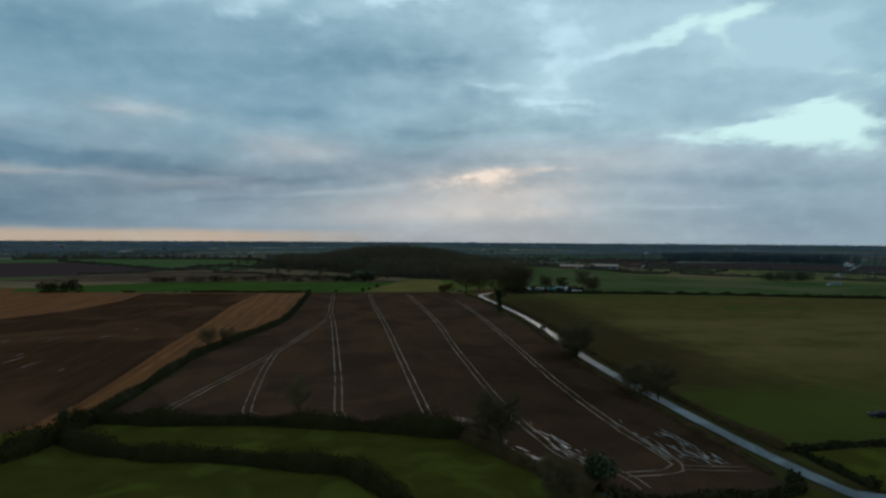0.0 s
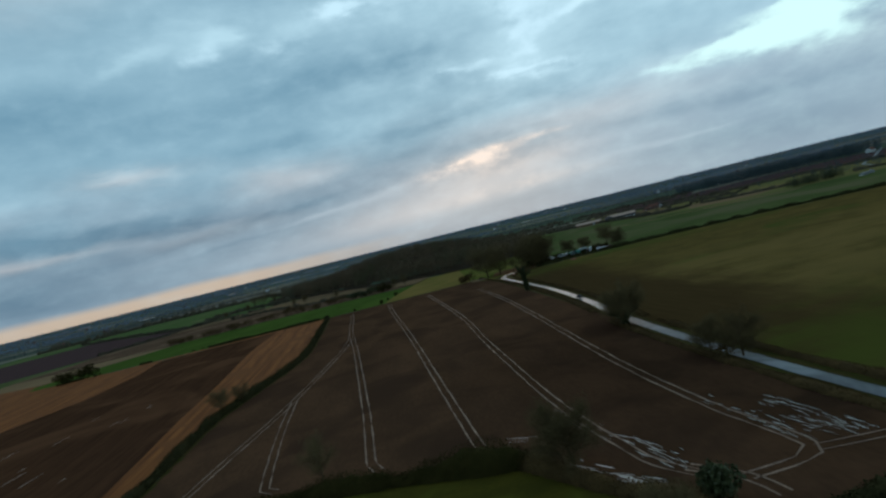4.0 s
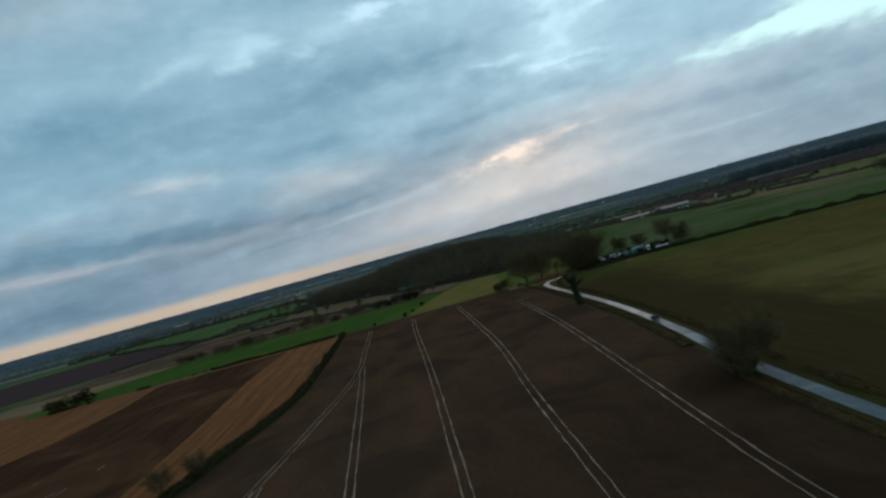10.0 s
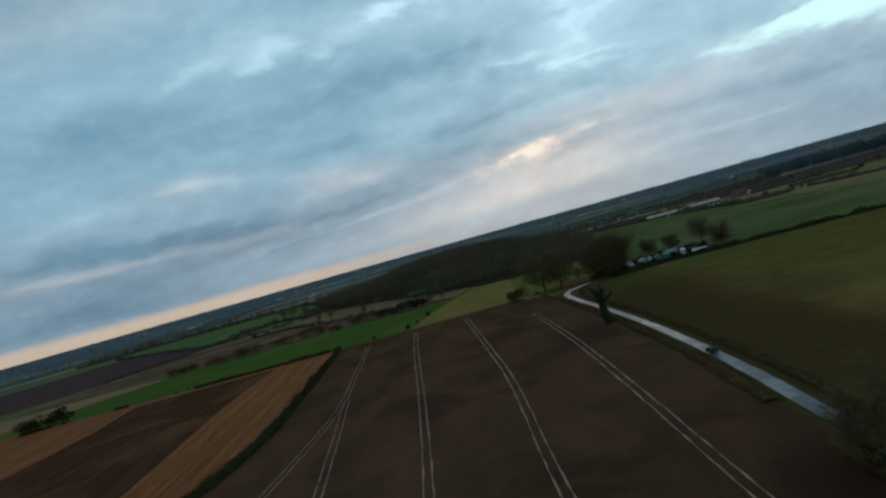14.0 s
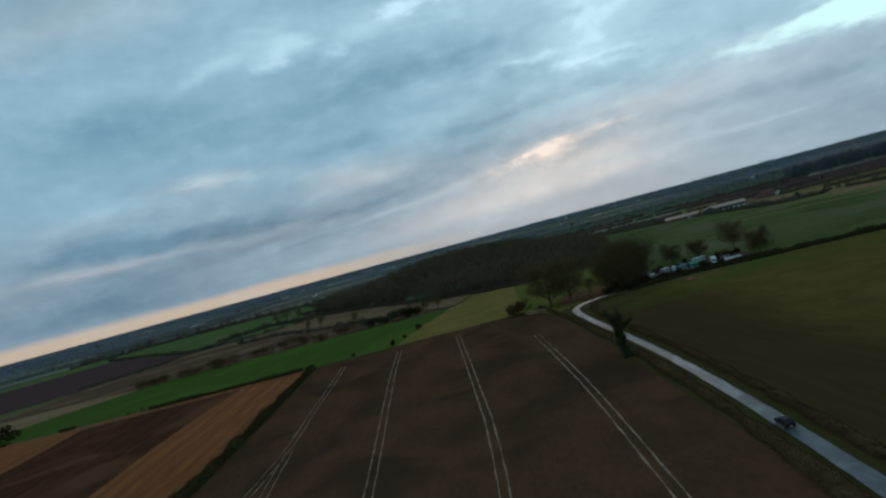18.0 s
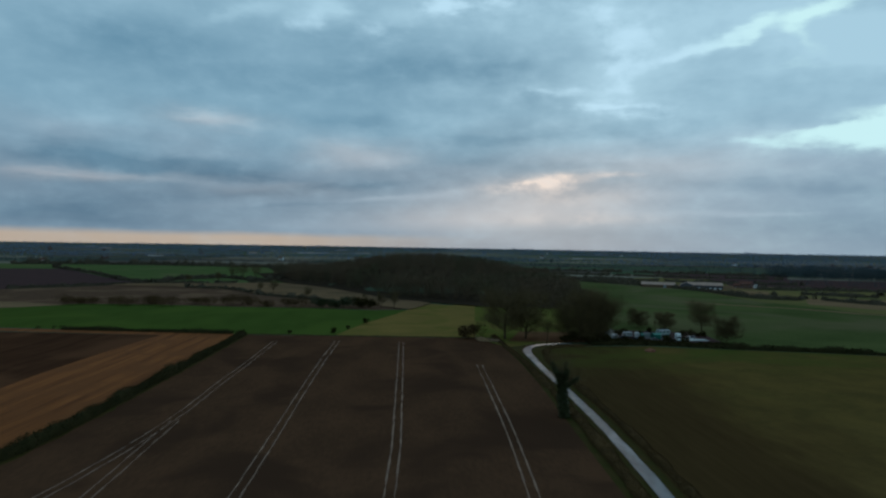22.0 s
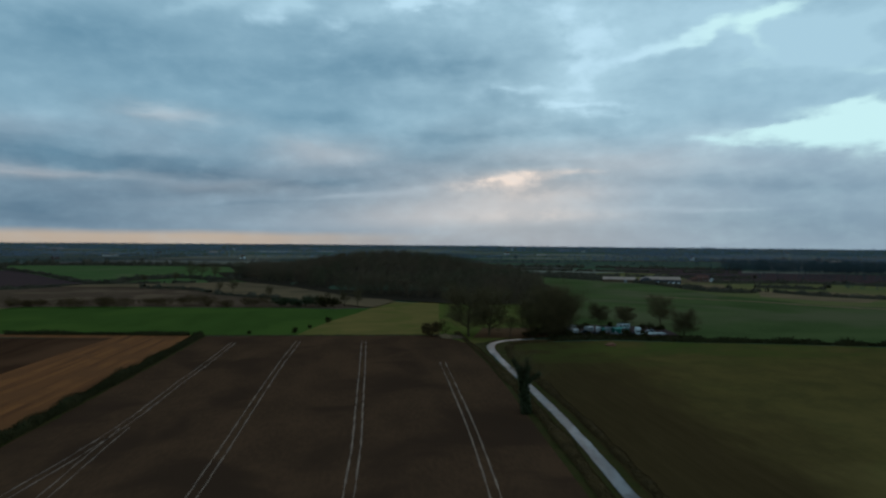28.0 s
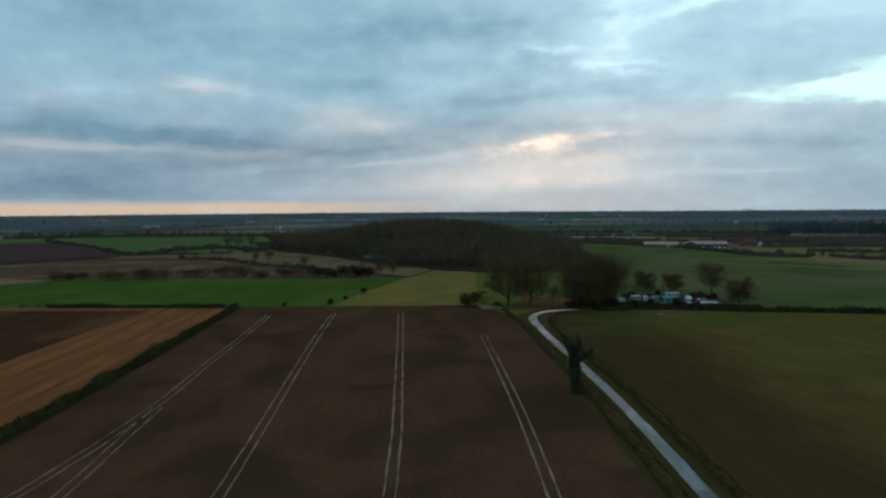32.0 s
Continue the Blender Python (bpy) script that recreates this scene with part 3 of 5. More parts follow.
field("wood_floor", [(75 + (x - 75) * 1.12, 845 + (y - 845) * 1.10) for x, y in WOOD], 0.75, LITTER, "brown leaf litter under the wood", "ground", cell=14)
field("pasture_field", [(103, -60), (94.1, 80), (91.1, 100), (90.2, 116), (90.1, 132), (90.4, 150), (90.8, 165), (91.6, 182), (92.9, 202), (95.6, 226), (99.4, 252), (102.3, 280), (104.2, 304), (105.6, 330), (106.2, 360), (106.3, 385), (106.5, 406), (112, 429), (118, 437), (137, 439), (163, 440), (196, 432.5), (232, 425.5), (268, 416.5), (300, 408), (363, 382), (411, 368), (560, 322), (560, 150), (400, -40), (240, -90)], 0.03, PASTURE, "dull green and brown winter pasture")
field("crop_field", [(146, 456), (163, 446), (196, 438), (232, 431), (268, 422), (300, 414), (363, 388), (411, 374), (560, 332), (645, 438), (440, 556), (387, 575), (380, 600), (369, 633), (354, 660), (357, 707), (362, 764), (344, 828), (312, 864), (275, 916), (240, 880), (225, 760), (190, 620), (170, 520)], 0.035, CROP_FAR, "wide green field of young crop")
field("front_paddock", [(-56, 152.2), (-15.2, 145.7), (30.3, 130), (47.9, 97.5), (83.1, 96.6), (89.6, 68.8), (94.2, -42.5), (60.9, -70.3), (-143.1, -61), (-180.2, 31.7), (-170.9, 113.3), (-106, 130)], 0.03, LAWN, "green grass paddock behind a clipped hedge")
field("garden_lawn", [(94.2, 94.7), (94.2, 111.4), (114.6, 111.4), (135, 102.1), (125.8, 78)], 0.05, LAWN, "small green garden lawn by the lane")
field("dead_growth_field", [(-258, 524), (-200, 572), (-171, 591), (-121, 592), (-63, 583), (-4, 579), (32, 571), (54, 575), (40, 600), (-5, 612), (-22, 640), (-69, 680), (-106, 722), (-165, 750), (-231, 760), (-244, 742), (-288, 703), (-330, 610)], 0.03, BRACKEN, "brown slope of dead grass and scrub")
field("tan_field", [(-241, 776), (-182, 785), (-131, 799), (-93, 812), (-48, 792), (-11, 764), (19, 716), (45, 662), (72, 614), (56, 574), (47, 579), (31, 599), (-5, 606), (-22, 635), (-69, 672), (-106, 718), (-165, 744), (-231, 754)], 0.55, TAN_WARM, "pale tan strip of dry grass by the wood", cell=14)
field("tan_bank", [(-330, 560), (-258, 528), (-195, 567), (-173, 584), (-216, 600), (-330, 606)], 0.03, TAN, "pale bank of dry grass")
field("dark_fallow", [(-288, 700), (-243, 740), (-231, 754), (-211, 788), (-257, 826), (-329, 918), (-450, 1058), (-518, 1043), (-640, 1010), (-640, 760), (-400, 650)], 0.03, HEATH, "dark purple-brown fallow field")
field("green_field", [(-212, 797), (-196, 850), (-160, 880), (-112, 835), (-98, 880), (-129, 1020), (-184, 1187), (-402, 1218), (-545, 1206), (-483, 1092), (-384, 981), (-288, 864)], 0.03, CROP_DULL, "dull green field behind a dark hedge")
field("scrub_field", [(-640, 560), (-330, 612), (-285, 680), (-400, 640), (-640, 740)], 0.03, CROP_FAR, "dull green field edged with bushes")
field("far_pasture", [(364, 766), (359, 707), (356, 660), (371, 633), (382, 600), (389, 577), (442, 558), (647, 440), (760, 520), (640, 740), (570, 790), (545, 845), (480, 882), (430, 852), (386, 806)], 0.03, DULL, "pale yellow-green grass beside the farm")
field("farm_paddock", [(386, 803), (441, 774), (395, 701), (368, 696), (366, 764)], 0.03, TAN, "pale tan paddock below the farmhouse")
field("dry_paddock", [(426, 698), (488, 688), (520, 640), (440, 590), (413, 603), (386, 640)], 0.03, TAN, "tan grass strip behind a brown hedge")
field("farm_yard", [(330, 868), (346, 831), (386, 806), (455, 800), (475, 850), (400, 878)], 0.03, TAN_DARK, "pale muddy yard round the farm sheds", "yard")
field("far_fallow", [(439, 1014), (596, 965), (728, 1151), (521, 1256)], 0.03, HEATH, "dark far fallow before a copse")
field("dark_ground", [(450, 860), (640, 780), (900, 620), (1100, 800), (760, 1000), (520, 1050)], 0.03, HEATH, "dark brown fallow ground beyond the farm")

ROAD_LINE = [(96, -60), (95.5, 30), (90.5, 80), (87.5, 100), (86.6, 116), (86.5, 132), (86.8, 150), (87.2, 165), (88, 182), (89.3, 202), (92, 226), (95.8, 252), (98.7, 280), (100.6, 304), (102, 330), (102.6, 360), (102.7, 385), (102.9, 406), (104, 426), (107.5, 436), (112.5, 441.5), (119, 444), (124, 445.5), (129, 446)]
field("bracken_patch", [(101, 452), (113, 450), (136, 450), (150, 462), (140, 480), (112, 482)], 0.05, RUST, "patch of rusty dead bracken at the bend")
ribbon("verge", ROAD_LINE, 20.0, 0.022, VERGE, step=3, wobble=0.7, seed=4)
tagged(bpy.data.objects["verge"], "rough grass verge along the lane", "verge", kind="structure")
tagged(ribbon("road", ROAD_LINE, lambda t: 3.2 - 0.6 * min(1.0, max(0.0, t - 0.6) / 0.15) + 0.8 * max(0.0, 1 - abs(t - 0.945) / 0.04) - 1.2 * max(0.0, t - 0.965) / 0.035, 0.17, ROAD, step=3, wobble=0.12, seed=5, crown=0.05), "wet grey asphalt country lane", "road", kind="structure")

tagged(ribbon("field_margin", [(-51.6, 160), (-49.6, 177), (-46.1, 227), (-42.1, 244), (-34.1, 272), (-29.1, 290), (-25.1, 312), (-23.6, 335), (-23.1, 365), (-22.6, 400), (-22.1, 465)], 1.6, 0.071, VERGE, step=3, wobble=0.5, seed=8), "thin grass margin along the hedge", "margin", kind="structure")
tagged(ribbon("headland", [(-25, 467.5), (22, 464.5), (95, 460.5)], 3.0, 0.14, VERGE, step=3, wobble=0.8, seed=9), "grass headland at the field's end", "margin", kind="structure")

tagged(ribbon("side_road", [(89.1, 92.9), (96.1, 89.2), (109.1, 87.3), (135, 85.5)], 4.5, 0.175, ROAD, step=3, wobble=0.15, seed=10), "short wet side road off the lane", "road", kind="structure")
tagged(ribbon("farm_track", [(285, 650), (320, 622), (351, 603), (389, 564), (440, 532)], 7.0, 0.15, TAN, step=6, wobble=1.5, seed=11), "pale sandy strip along a crop's edge", "track", kind="structure")
tagged(ribbon("far_road", [(585, 590), (627, 645), (745, 742), (895, 874), (960, 930)], 4.0, 0.2, ROAD, step=12, wobble=0.3, seed=12), "pale far road climbing between fields", "road", kind="structure")

# wheel tracks
TRAMS = [
    [(-41, 153), (-39, 158), (-33, 182), (-27, 204), (-21, 229), (-15.5, 256), (-9.8, 287), (-6, 312), (-4.2, 340), (-4.6, 375), (-4.4, 404), (-5, 448)],
    [(-16.5, 153), (-18.8, 155.5), (-20, 173), (-21, 198), (-21, 226)],
    [(4.5, 148), (3.2, 152), (2.6, 185), (1.6, 215), (0, 262), (-1.6, 300), (-3.2, 334)],
    [(28, 137), (24.8, 141), (24.2, 170), (24, 220), (24, 260), (23.5, 312), (22.5, 365), (22, 406), (22.3, 449)],
    [(50.5, 111), (47, 118), (44.8, 140), (44.5, 165), (45.5, 195), (47, 235), (49.5, 275), (51, 310), (51.2, 350), (51.2, 400), (51, 447)],
    [(54.5, 107.2), (62.7, 107.2), (66.6, 110), (65.6, 128), (65.6, 150), (67, 178), (69.5, 210), (72.5, 245), (75.2, 280), (77.5, 315), (79, 350), (80.4, 400)],
    [(49.7, 114.2), (54.4, 107.2), (55.3, 101.2)],
    [(66.4, 108.5), (71, 107.4), (78.5, 106)],
]
for n, line in enumerate(TRAMS):
    pts = curve(line, 10)
    for s in (-0.95, 0.95):
        side = []
        for i, p in enumerate(pts):
            d = (pts[min(i + 1, len(pts) - 1)] - pts[max(i - 1, 0)]).normalized()
            side.append((p.x + d.y * s, p.y - d.x * s))
        ribbon("wheel_track", side, 0.30, 0.075, TRACK, bpy.data.objects["soil_field"], step=2.5, wobble=0.13, seed=n)
rng = random.Random(19)
for n in range(16):
    x, y = -138 + 60 * rng.random(), 180 + 115 * rng.random()
    long = rng.uniform(3, 11)
    line = [(x, y), (x + 0.07 * long, y + 0.5 * long), (x + 0.14 * long, y + long)]
    ribbon("pale_streak", line, rng.uniform(0.3, 0.7), 0.075, TRACK, bpy.data.objects["tilled_field"], step=1.5, wobble=0.2, seed=60 + n)


# ---- plants ----
def tri_cloud(centres, sizes, rnd, flat=1.0):
    """Small randomly turned triangles at the centres: leaves and twigs."""
    n = len(centres)
    a = rnd.normal(size=(n, 3))
    a /= np.linalg.norm(a, axis=1)[:, None]
    b = rnd.normal(size=(n, 3))
    b -= (a * b).sum(1)[:, None] * a
    b /= np.linalg.norm(b, axis=1)[:, None]
    s = np.asarray(sizes)[:, None]
    p = np.stack([centres + a * s, centres - a * s * 0.5 + b * s * flat, centres - a * s * 0.5 - b * s * flat], 1).reshape(-1, 3)
    return p, np.arange(3 * n).reshape(-1, 3)


def raw_mesh(name, verts, faces):
    me = bpy.data.meshes.new(name)
    verts, faces = np.asarray(verts, np.float32), np.asarray(faces, np.int32)
    k = faces.shape[1]
    me.vertices.add(len(verts))
    me.vertices.foreach_set("co", verts.ravel())
    me.loops.add(faces.size)
    me.loops.foreach_set("vertex_index", faces.ravel())
    me.polygons.add(len(faces))
    me.polygons.foreach_set("loop_start", np.arange(0, faces.size, k, dtype=np.int32))
    me.update(calc_edges=True)
    return me


def raw_object(name, verts, faces, material, parent=None, label=""):
    me = raw_mesh(name, verts, faces)
    me.materials.append(material)
    ob = new(name, me)
    ob.parent = parent
    if label:
        ob["label"] = label
    return ob


def hedge(points, width, height, material, label, seed, per_metre=45, leaf=0.34, gaps=0.0, ragged=0.35, category="hedge"):
    """A hedge: a lumpy body of close branches under a coat of twigs, broken by gaps."""
    rnd = np.random.default_rng(seed)
    top = tagged(new("hedge"), label, category)
    line = curve(points, 1.5)
    p = np.array([(q.x, q.y) for q in line])
    d = np.gradient(p, axis=0)
    d /= np.linalg.norm(d, axis=1)[:, None] + 1e-9
    side = np.stack([d[:, 1], -d[:, 0]], 1)
    n = len(p)
    swell = np.convolve(rnd.normal(size=n + 8), np.hanning(9) / np.hanning(9).sum(), "valid") * ragged * 1.8
    here = np.convolve(rnd.random(n + 12), np.ones(13) / 13, "valid") > (0.5 - 0.14 + 0.28 * gaps if gaps else -1)
    h = np.clip(height * (1 + swell), height * 0.45, height * 1.8)
    w = np.clip(width * (1 + swell * 0.6), width * 0.6, width * 1.6)
    ground = np.array([gz(x, y) for x, y in p])
    angles = np.linspace(0, np.pi, 6)
    rings = []
    for i in range(n):
        k = 0.82 * (0.85 + 0.3 * rnd.random(6))
        rings.append(np.stack([p[i, 0] + side[i, 0] * np.cos(angles) * w[i] / 2 * k, p[i, 1] + side[i, 1] * np.cos(angles) * w[i] / 2 * k, ground[i] + np.sin(angles) * h[i] * k], 1))
    faces = [(6 * i + j, 6 * i + j + 1, 6 * i + j + 7, 6 * i + j + 6) for i in range(n - 1) if here[i] and here[i + 1] for j in range(5)]
    if faces:
        raw_object("thicket", np.concatenate(rings), faces, material, top)["kind"] = "stuff"
    length = np.linalg.norm(np.diff(p, axis=0), axis=1).sum()
    count = int(length * per_metre)
    i = rnd.integers(0, n, count)
    i = i[here[i]]
    a, r = rnd.random(len(i)) * np.pi, 0.72 + 0.42 * rnd.random(len(i)) ** 1.5
    off = np.cos(a) * w[i] / 2 * r
    along = rnd.normal(size=len(i)) * 0.8
    c = np.stack([p[i, 0] + side[i, 0] * off + d[i, 0] * along, p[i, 1] + side[i, 1] * off + d[i, 1] * along, ground[i] + np.sin(a) * h[i] * r], 1)
    v, f = tri_cloud(c, leaf * (0.5 + rnd.random(len(i))), rnd, 0.5)
    raw_object("foliage", v, f, material, top)["kind"] = "stuff"
    return top


def skeleton_of(rnd, spread, fork, limbs, upright=0.6):
    """Branches of a bare tree one metre high: (start, end, start radius, end radius, order, limb)."""
    out = []

    def wander(p, d, length, r, n, level, limb, bend):
        pts = []
        for k in range(n):
            d = (d + Vector((rnd.uniform(-1, 1), rnd.uniform(-1, 1), rnd.uniform(-0.4, 0.8))) * bend).normalized()
            q = p + d * (length / n)
            r2 = r * (1 - 0.75 / n)
            out.append((p, q, r, r2, level, limb))
            pts.append((q, d, r2))
            p, r = q, r2
        return pts

    trunk = wander(Vector((0, 0, -0.015)), Vector((0, 0, 1)), 0.78, 0.026, 6, 0, -1, 0.10)
    for i in range(limbs):
        h = fork + (0.74 - fork) * (i + rnd.uniform(0, 0.8)) / limbs
        k = min(5, max(0, int(h / 0.78 * 6)))
        base = out[k][0].lerp(out[k][1], min(1, max(0, h / 0.78 * 6 - k)))
        az = i * 2.4 + rnd.uniform(-0.5, 0.5)
        span = math.sqrt(max(0.05, 1 - ((h - 0.42) / 0.55) ** 2))
        d = Vector((math.cos(az) * spread, math.sin(az) * spread, upright + 1.1 * max(0, h - 0.4))).normalized()
        for q, d1, r1 in wander(base, d, 0.36 * (0.7 + 0.3 * spread) * span * rnd.uniform(0.8, 1.15), 0.011, 3, 1, i, 0.22):
            for _ in range(3):
                d2 = (d1 * 0.6 + Vector((rnd.uniform(-1, 1), rnd.uniform(-1, 1), rnd.uniform(-0.35, 1)))).normalized()
                for q2, d3, r3 in wander(q, d2, 0.17 * rnd.uniform(0.7, 1.2), r1 * 0.6, 2, 2, i, 0.25):
                    for _ in range(3):
                        d4 = (d3 * 0.5 + Vector((rnd.uniform(-1, 1), rnd.uniform(-1, 1), rnd.uniform(-0.5, 1)))).normalized()
                        wander(q2, d4, 0.10 * rnd.uniform(0.6, 1.2), r3 * 0.5, 1, 3, i, 0.2)
    return out


def limbs_mesh(name, segs, sides=5):
    verts, faces = [], []
    for p, q, r, r2, *_ in segs:
        d = (q - p).normalized()
        u = d.orthogonal().normalized()
        w = d.cross(u)
        k = len(verts)
        for c, rad in ((p, r), (q, r2)):
            for i in range(sides):
                a = 2 * math.pi * i / sides
                verts.append(c + (u * math.cos(a) + w * math.sin(a)) * rad)
        faces += [(k + i, k + (i + 1) % sides, k + sides + (i + 1) % sides, k + sides + i) for i in range(sides)]
    return raw_mesh(name, [tuple(v) for v in verts], faces)


def twig_mesh(name, segs, rnd, wide=0.05, sprays=3, spray_len=0.9, loose=0.0):
    """Thin forked twigs on the outer branches."""
    verts, faces = [], []
    for p, q, *_ in segs:
        d0 = q - p
        for s in range(sprays):
            start = p + d0 * rnd.uniform(0.2, 1.0) + Vector((rnd.gauss(0, 1), rnd.gauss(0, 1), rnd.gauss(0, 0.8))) * loose * (s % 2)
            d = (d0.normalized() + Vector((rnd.uniform(-1, 1), rnd.uniform(-1, 1), rnd.uniform(-0.6, 1))) * 0.9).normalized()
            side = d.orthogonal().normalized() * wide
            side.rotate(Matrix.Rotation(rnd.uniform(0, 6.28), 3, d))
            tip = start + d * spray_len * rnd.uniform(0.6, 1.4)
            k = len(verts)
            verts += [start - side, start + side, tip]
            faces.append((k, k + 1, k + 2))
    return raw_mesh(name, [tuple(v) for v in verts], faces)


def bare_tree(x, y, height, label, seed, spread=1.0, fork=0.28, limbs=11, ivy=0.0, name="tree", wide=0.014, sprays=8, upright=0.6, category="tree"):
    """A leafless tree: trunk, limbs and a crown of twigs; ivy wraps the trunk up to that share of its height."""
    rnd = random.Random(seed)
    top = tagged(new(name), label, category)
    segs = skeleton_of(rnd, spread, fork, limbs, upright)
    k = height / (max(s[1].z for s in segs) + 0.03)
    segs = [(p * k, q * k, r * k, r2 * k, lv, n) for p, q, r, r2, lv, n in segs]
    me = limbs_mesh("trunk", [s for s in segs if s[4] == 0], 8)
    me.materials.append(BARK)
    new("trunk", me).parent = top
    for n in range(limbs):
        me = limbs_mesh("limb", [s for s in segs if s[5] == n and s[4] < 3], 4)
        me.materials.append(BARK)
        new("limb", me).parent = top
    me = twig_mesh("crown", [s for s in segs if s[4] >= 2], rnd, wide, sprays, height * 0.062, height * 0.062)
    me.materials.append(TWIG)
    ob = new("crown", me)
    ob.parent, ob["kind"] = top, "stuff"
    if ivy:
        nr = np.random.default_rng(seed)
        c = []
        for p, q, r, r2, lv, _ in segs:
            if lv <= 1 and p.z < height * ivy:
                n = int(420 * (q - p).length) if lv == 0 else int(240 * (q - p).length)
                for _ in range(n):
                    t = nr.random()
                    m = p.lerp(q, t)
                    if m.z < height * ivy:
                        j = nr.normal(size=3)
                        j /= np.linalg.norm(j)
                        c.append(np.array(m) + j * (r * 1.2 + nr.random() * (1.25 if lv == 0 else 0.55)))
        v, f = tri_cloud(np.array(c), 0.16 + 0.16 * nr.random(len(c)), nr, 0.8)
        raw_object("ivy", v, f, IVY, top, "dark green ivy leaves")
    top.matrix_world = pose(x, y, gz(x, y), 0, 0, rnd.uniform(0, 360))
    return top


def bush(x, y, height, width, label, seed, material, name="bush", leaf=0.3, count=700, stems=True, category="bush"):
    """A shrub: a few stems under a loose, lumpy coat of leaves or twigs."""
    nr = np.random.default_rng(seed)
    top = tagged(new(name), label, category)
    lumps = [(nr.normal(size=3) * (width * 0.2, width * 0.2, height * 0.14) + (0, 0, height * 0.52), nr.uniform(0.25, 0.42)) for _ in range(7)]
    c = []
    for _ in range(count):
        m, r = lumps[nr.integers(len(lumps))]
        j = nr.normal(size=3)
        j /= np.linalg.norm(j)
        q = m + j * (width * r, width * r, height * r) * (0.55 + 0.5 * nr.random())
        q[2] = max(q[2], 0.05)
        c.append(q)
    v, f = tri_cloud(np.array(c), leaf * (0.5 + nr.random(count)), nr, 0.6)
    raw_object("crown", v, f, material, top)["kind"] = "stuff"
    for _ in range(6):
        a, t = nr.uniform(0, 6.28), nr.uniform(0.1, 0.35)
        tip = Vector((math.cos(a) * width * t, math.sin(a) * width * t, height * nr.uniform(0.5, 0.85)))
        me = limbs_mesh("stem", [(Vector((0, 0, -0.1)), tip, 0.07, 0.02, 0)], 4)
        me.materials.append(BARK)
        new("stem", me).parent = top
    top.matrix_world = pose(x, y, gz(x, y))
    return top


# hedges near the walk
hedge([(-53, 152), (-51.2, 177), (-47.7, 227), (-43.7, 244), (-35.7, 272), (-30.7, 290), (-26.7, 312), (-25.2, 335), (-24.7, 365), (-24.2, 400), (-23.7, 465)], 3.0, 2.4, HEDGE_GREEN, "dark clipped field hedge beside stubble", 11, 150, leaf=0.2, ragged=0.2)
hedge([(-56, 154.1), (-34.6, 148.5), (-15.2, 145.7), (3.4, 140.2), (30.3, 130.4)], 3.4, 3.0, HEDGE, "overgrown dark hedge at the foot of the soil field", 12, 240, leaf=0.17, ragged=0.38)
hedge([(30.3, 130.4), (35.8, 118.8), (46, 100.3)], 4.0, 1.8, SCRUB, "tangled brown scrub hedge beside puddles", 13, 260, leaf=0.15, ragged=0.5)
hedge([(-54.1, 142.9), (-46.7, 135.5), (-32.8, 128.1), (-19.8, 125.3), (-5.9, 119.8), (4.3, 116), (8.9, 110.5), (13.6, 101.2), (16.4, 87.3)], 3.6, 2.8, HEDGE, "thick dark hedge inside the grass paddock", 14, 240, leaf=0.17, ragged=0.38)
hedge([(-52.3, 152.2), (-54.1, 142.9), (-57.8, 131.8), (-68.9, 117)], 3.0, 3.2, HEDGE, "ragged hedge with bare gaps at the field corner", 15, 80)
hedge([(47.9, 97.5), (60.9, 95.2), (72, 95.2), (79.4, 96.1), (83.1, 100.3)], 2.6, 1.6, HEDGE_GREEN, "low bank of rough green hedge", 16, 80)
hedge([(81, 104), (82.2, 116), (82.1, 132), (82.4, 150), (82.8, 165), (83.6, 182), (84.9, 202), (87.6, 226), (91.4, 252), (94.3, 280), (96.2, 304), (97.6, 330), (98.2, 360), (98.3, 385), (98.5, 406), (97, 440), (96, 466)], 3.2, 0.7, SCRUB, "low scrubby growth along the lane's field side", 17, 170, gaps=0.1, leaf=0.14, ragged=0.4)
hedge([(92.4, 113), (91.7, 132), (92, 150), (92.4, 165), (93.2, 182), (94.5, 202), (97.2, 226), (101, 252), (103.9, 280), (105.8, 304), (107.2, 330), (107.8, 360), (107.9, 385), (108.1, 406), (112.5, 427), (120, 437), (136, 441)], 2.6, 0.9, SCRUB, "brown roadside hedge along the pasture", 18, 170, gaps=0.05, leaf=0.14, ragged=0.4)
hedge([(136, 442), (163, 443), (196, 435), (232, 428), (268, 419), (300, 411), (363, 385), (411, 371), (560, 327)], 2.4, 2.0, HEDGE_GREEN, "long dark hedge between pasture and crop", 19, 30, leaf=0.5)
hedge([(94.2, 112.3), (114.6, 112.3), (136.9, 103.1)], 1.6, 1.6, HEDGE_GREEN, "clipped green garden hedge by a lawn", 20, 60)
hedge([(93.8, 111.4), (93.8, 94.7)], 1.5, 1.4, HEDGE_GREEN, "clipped hedge at the lane's edge", 21, 60)
hedge([(-250, 492), (-136, 480), (-24, 467.5)], 2.2, 1.7, HEDGE_GREEN, "gappy low hedge between stubble and wheat", 22, 70, gaps=0.3, leaf=0.25, ragged=0.2)

# trees along the lane and the front hedge
bare_tree(86, 205, 14.5, "spreading bare roadside tree beside the lane", 31, 2.4, 0.16, 26, ivy=0.32, wide=0.014, sprays=28, upright=0.5)
bare_tree(86.2, 150, 10.8, "wide bare tree with many stems by the lane", 32, 1.9, 0.10, 24, wide=0.010, sprays=16, upright=0.5)
bare_tree(83.8, 158, 9.4, "small bare tree by the lane", 33, 1.6, 0.1, 18, wide=0.012, sprays=18)
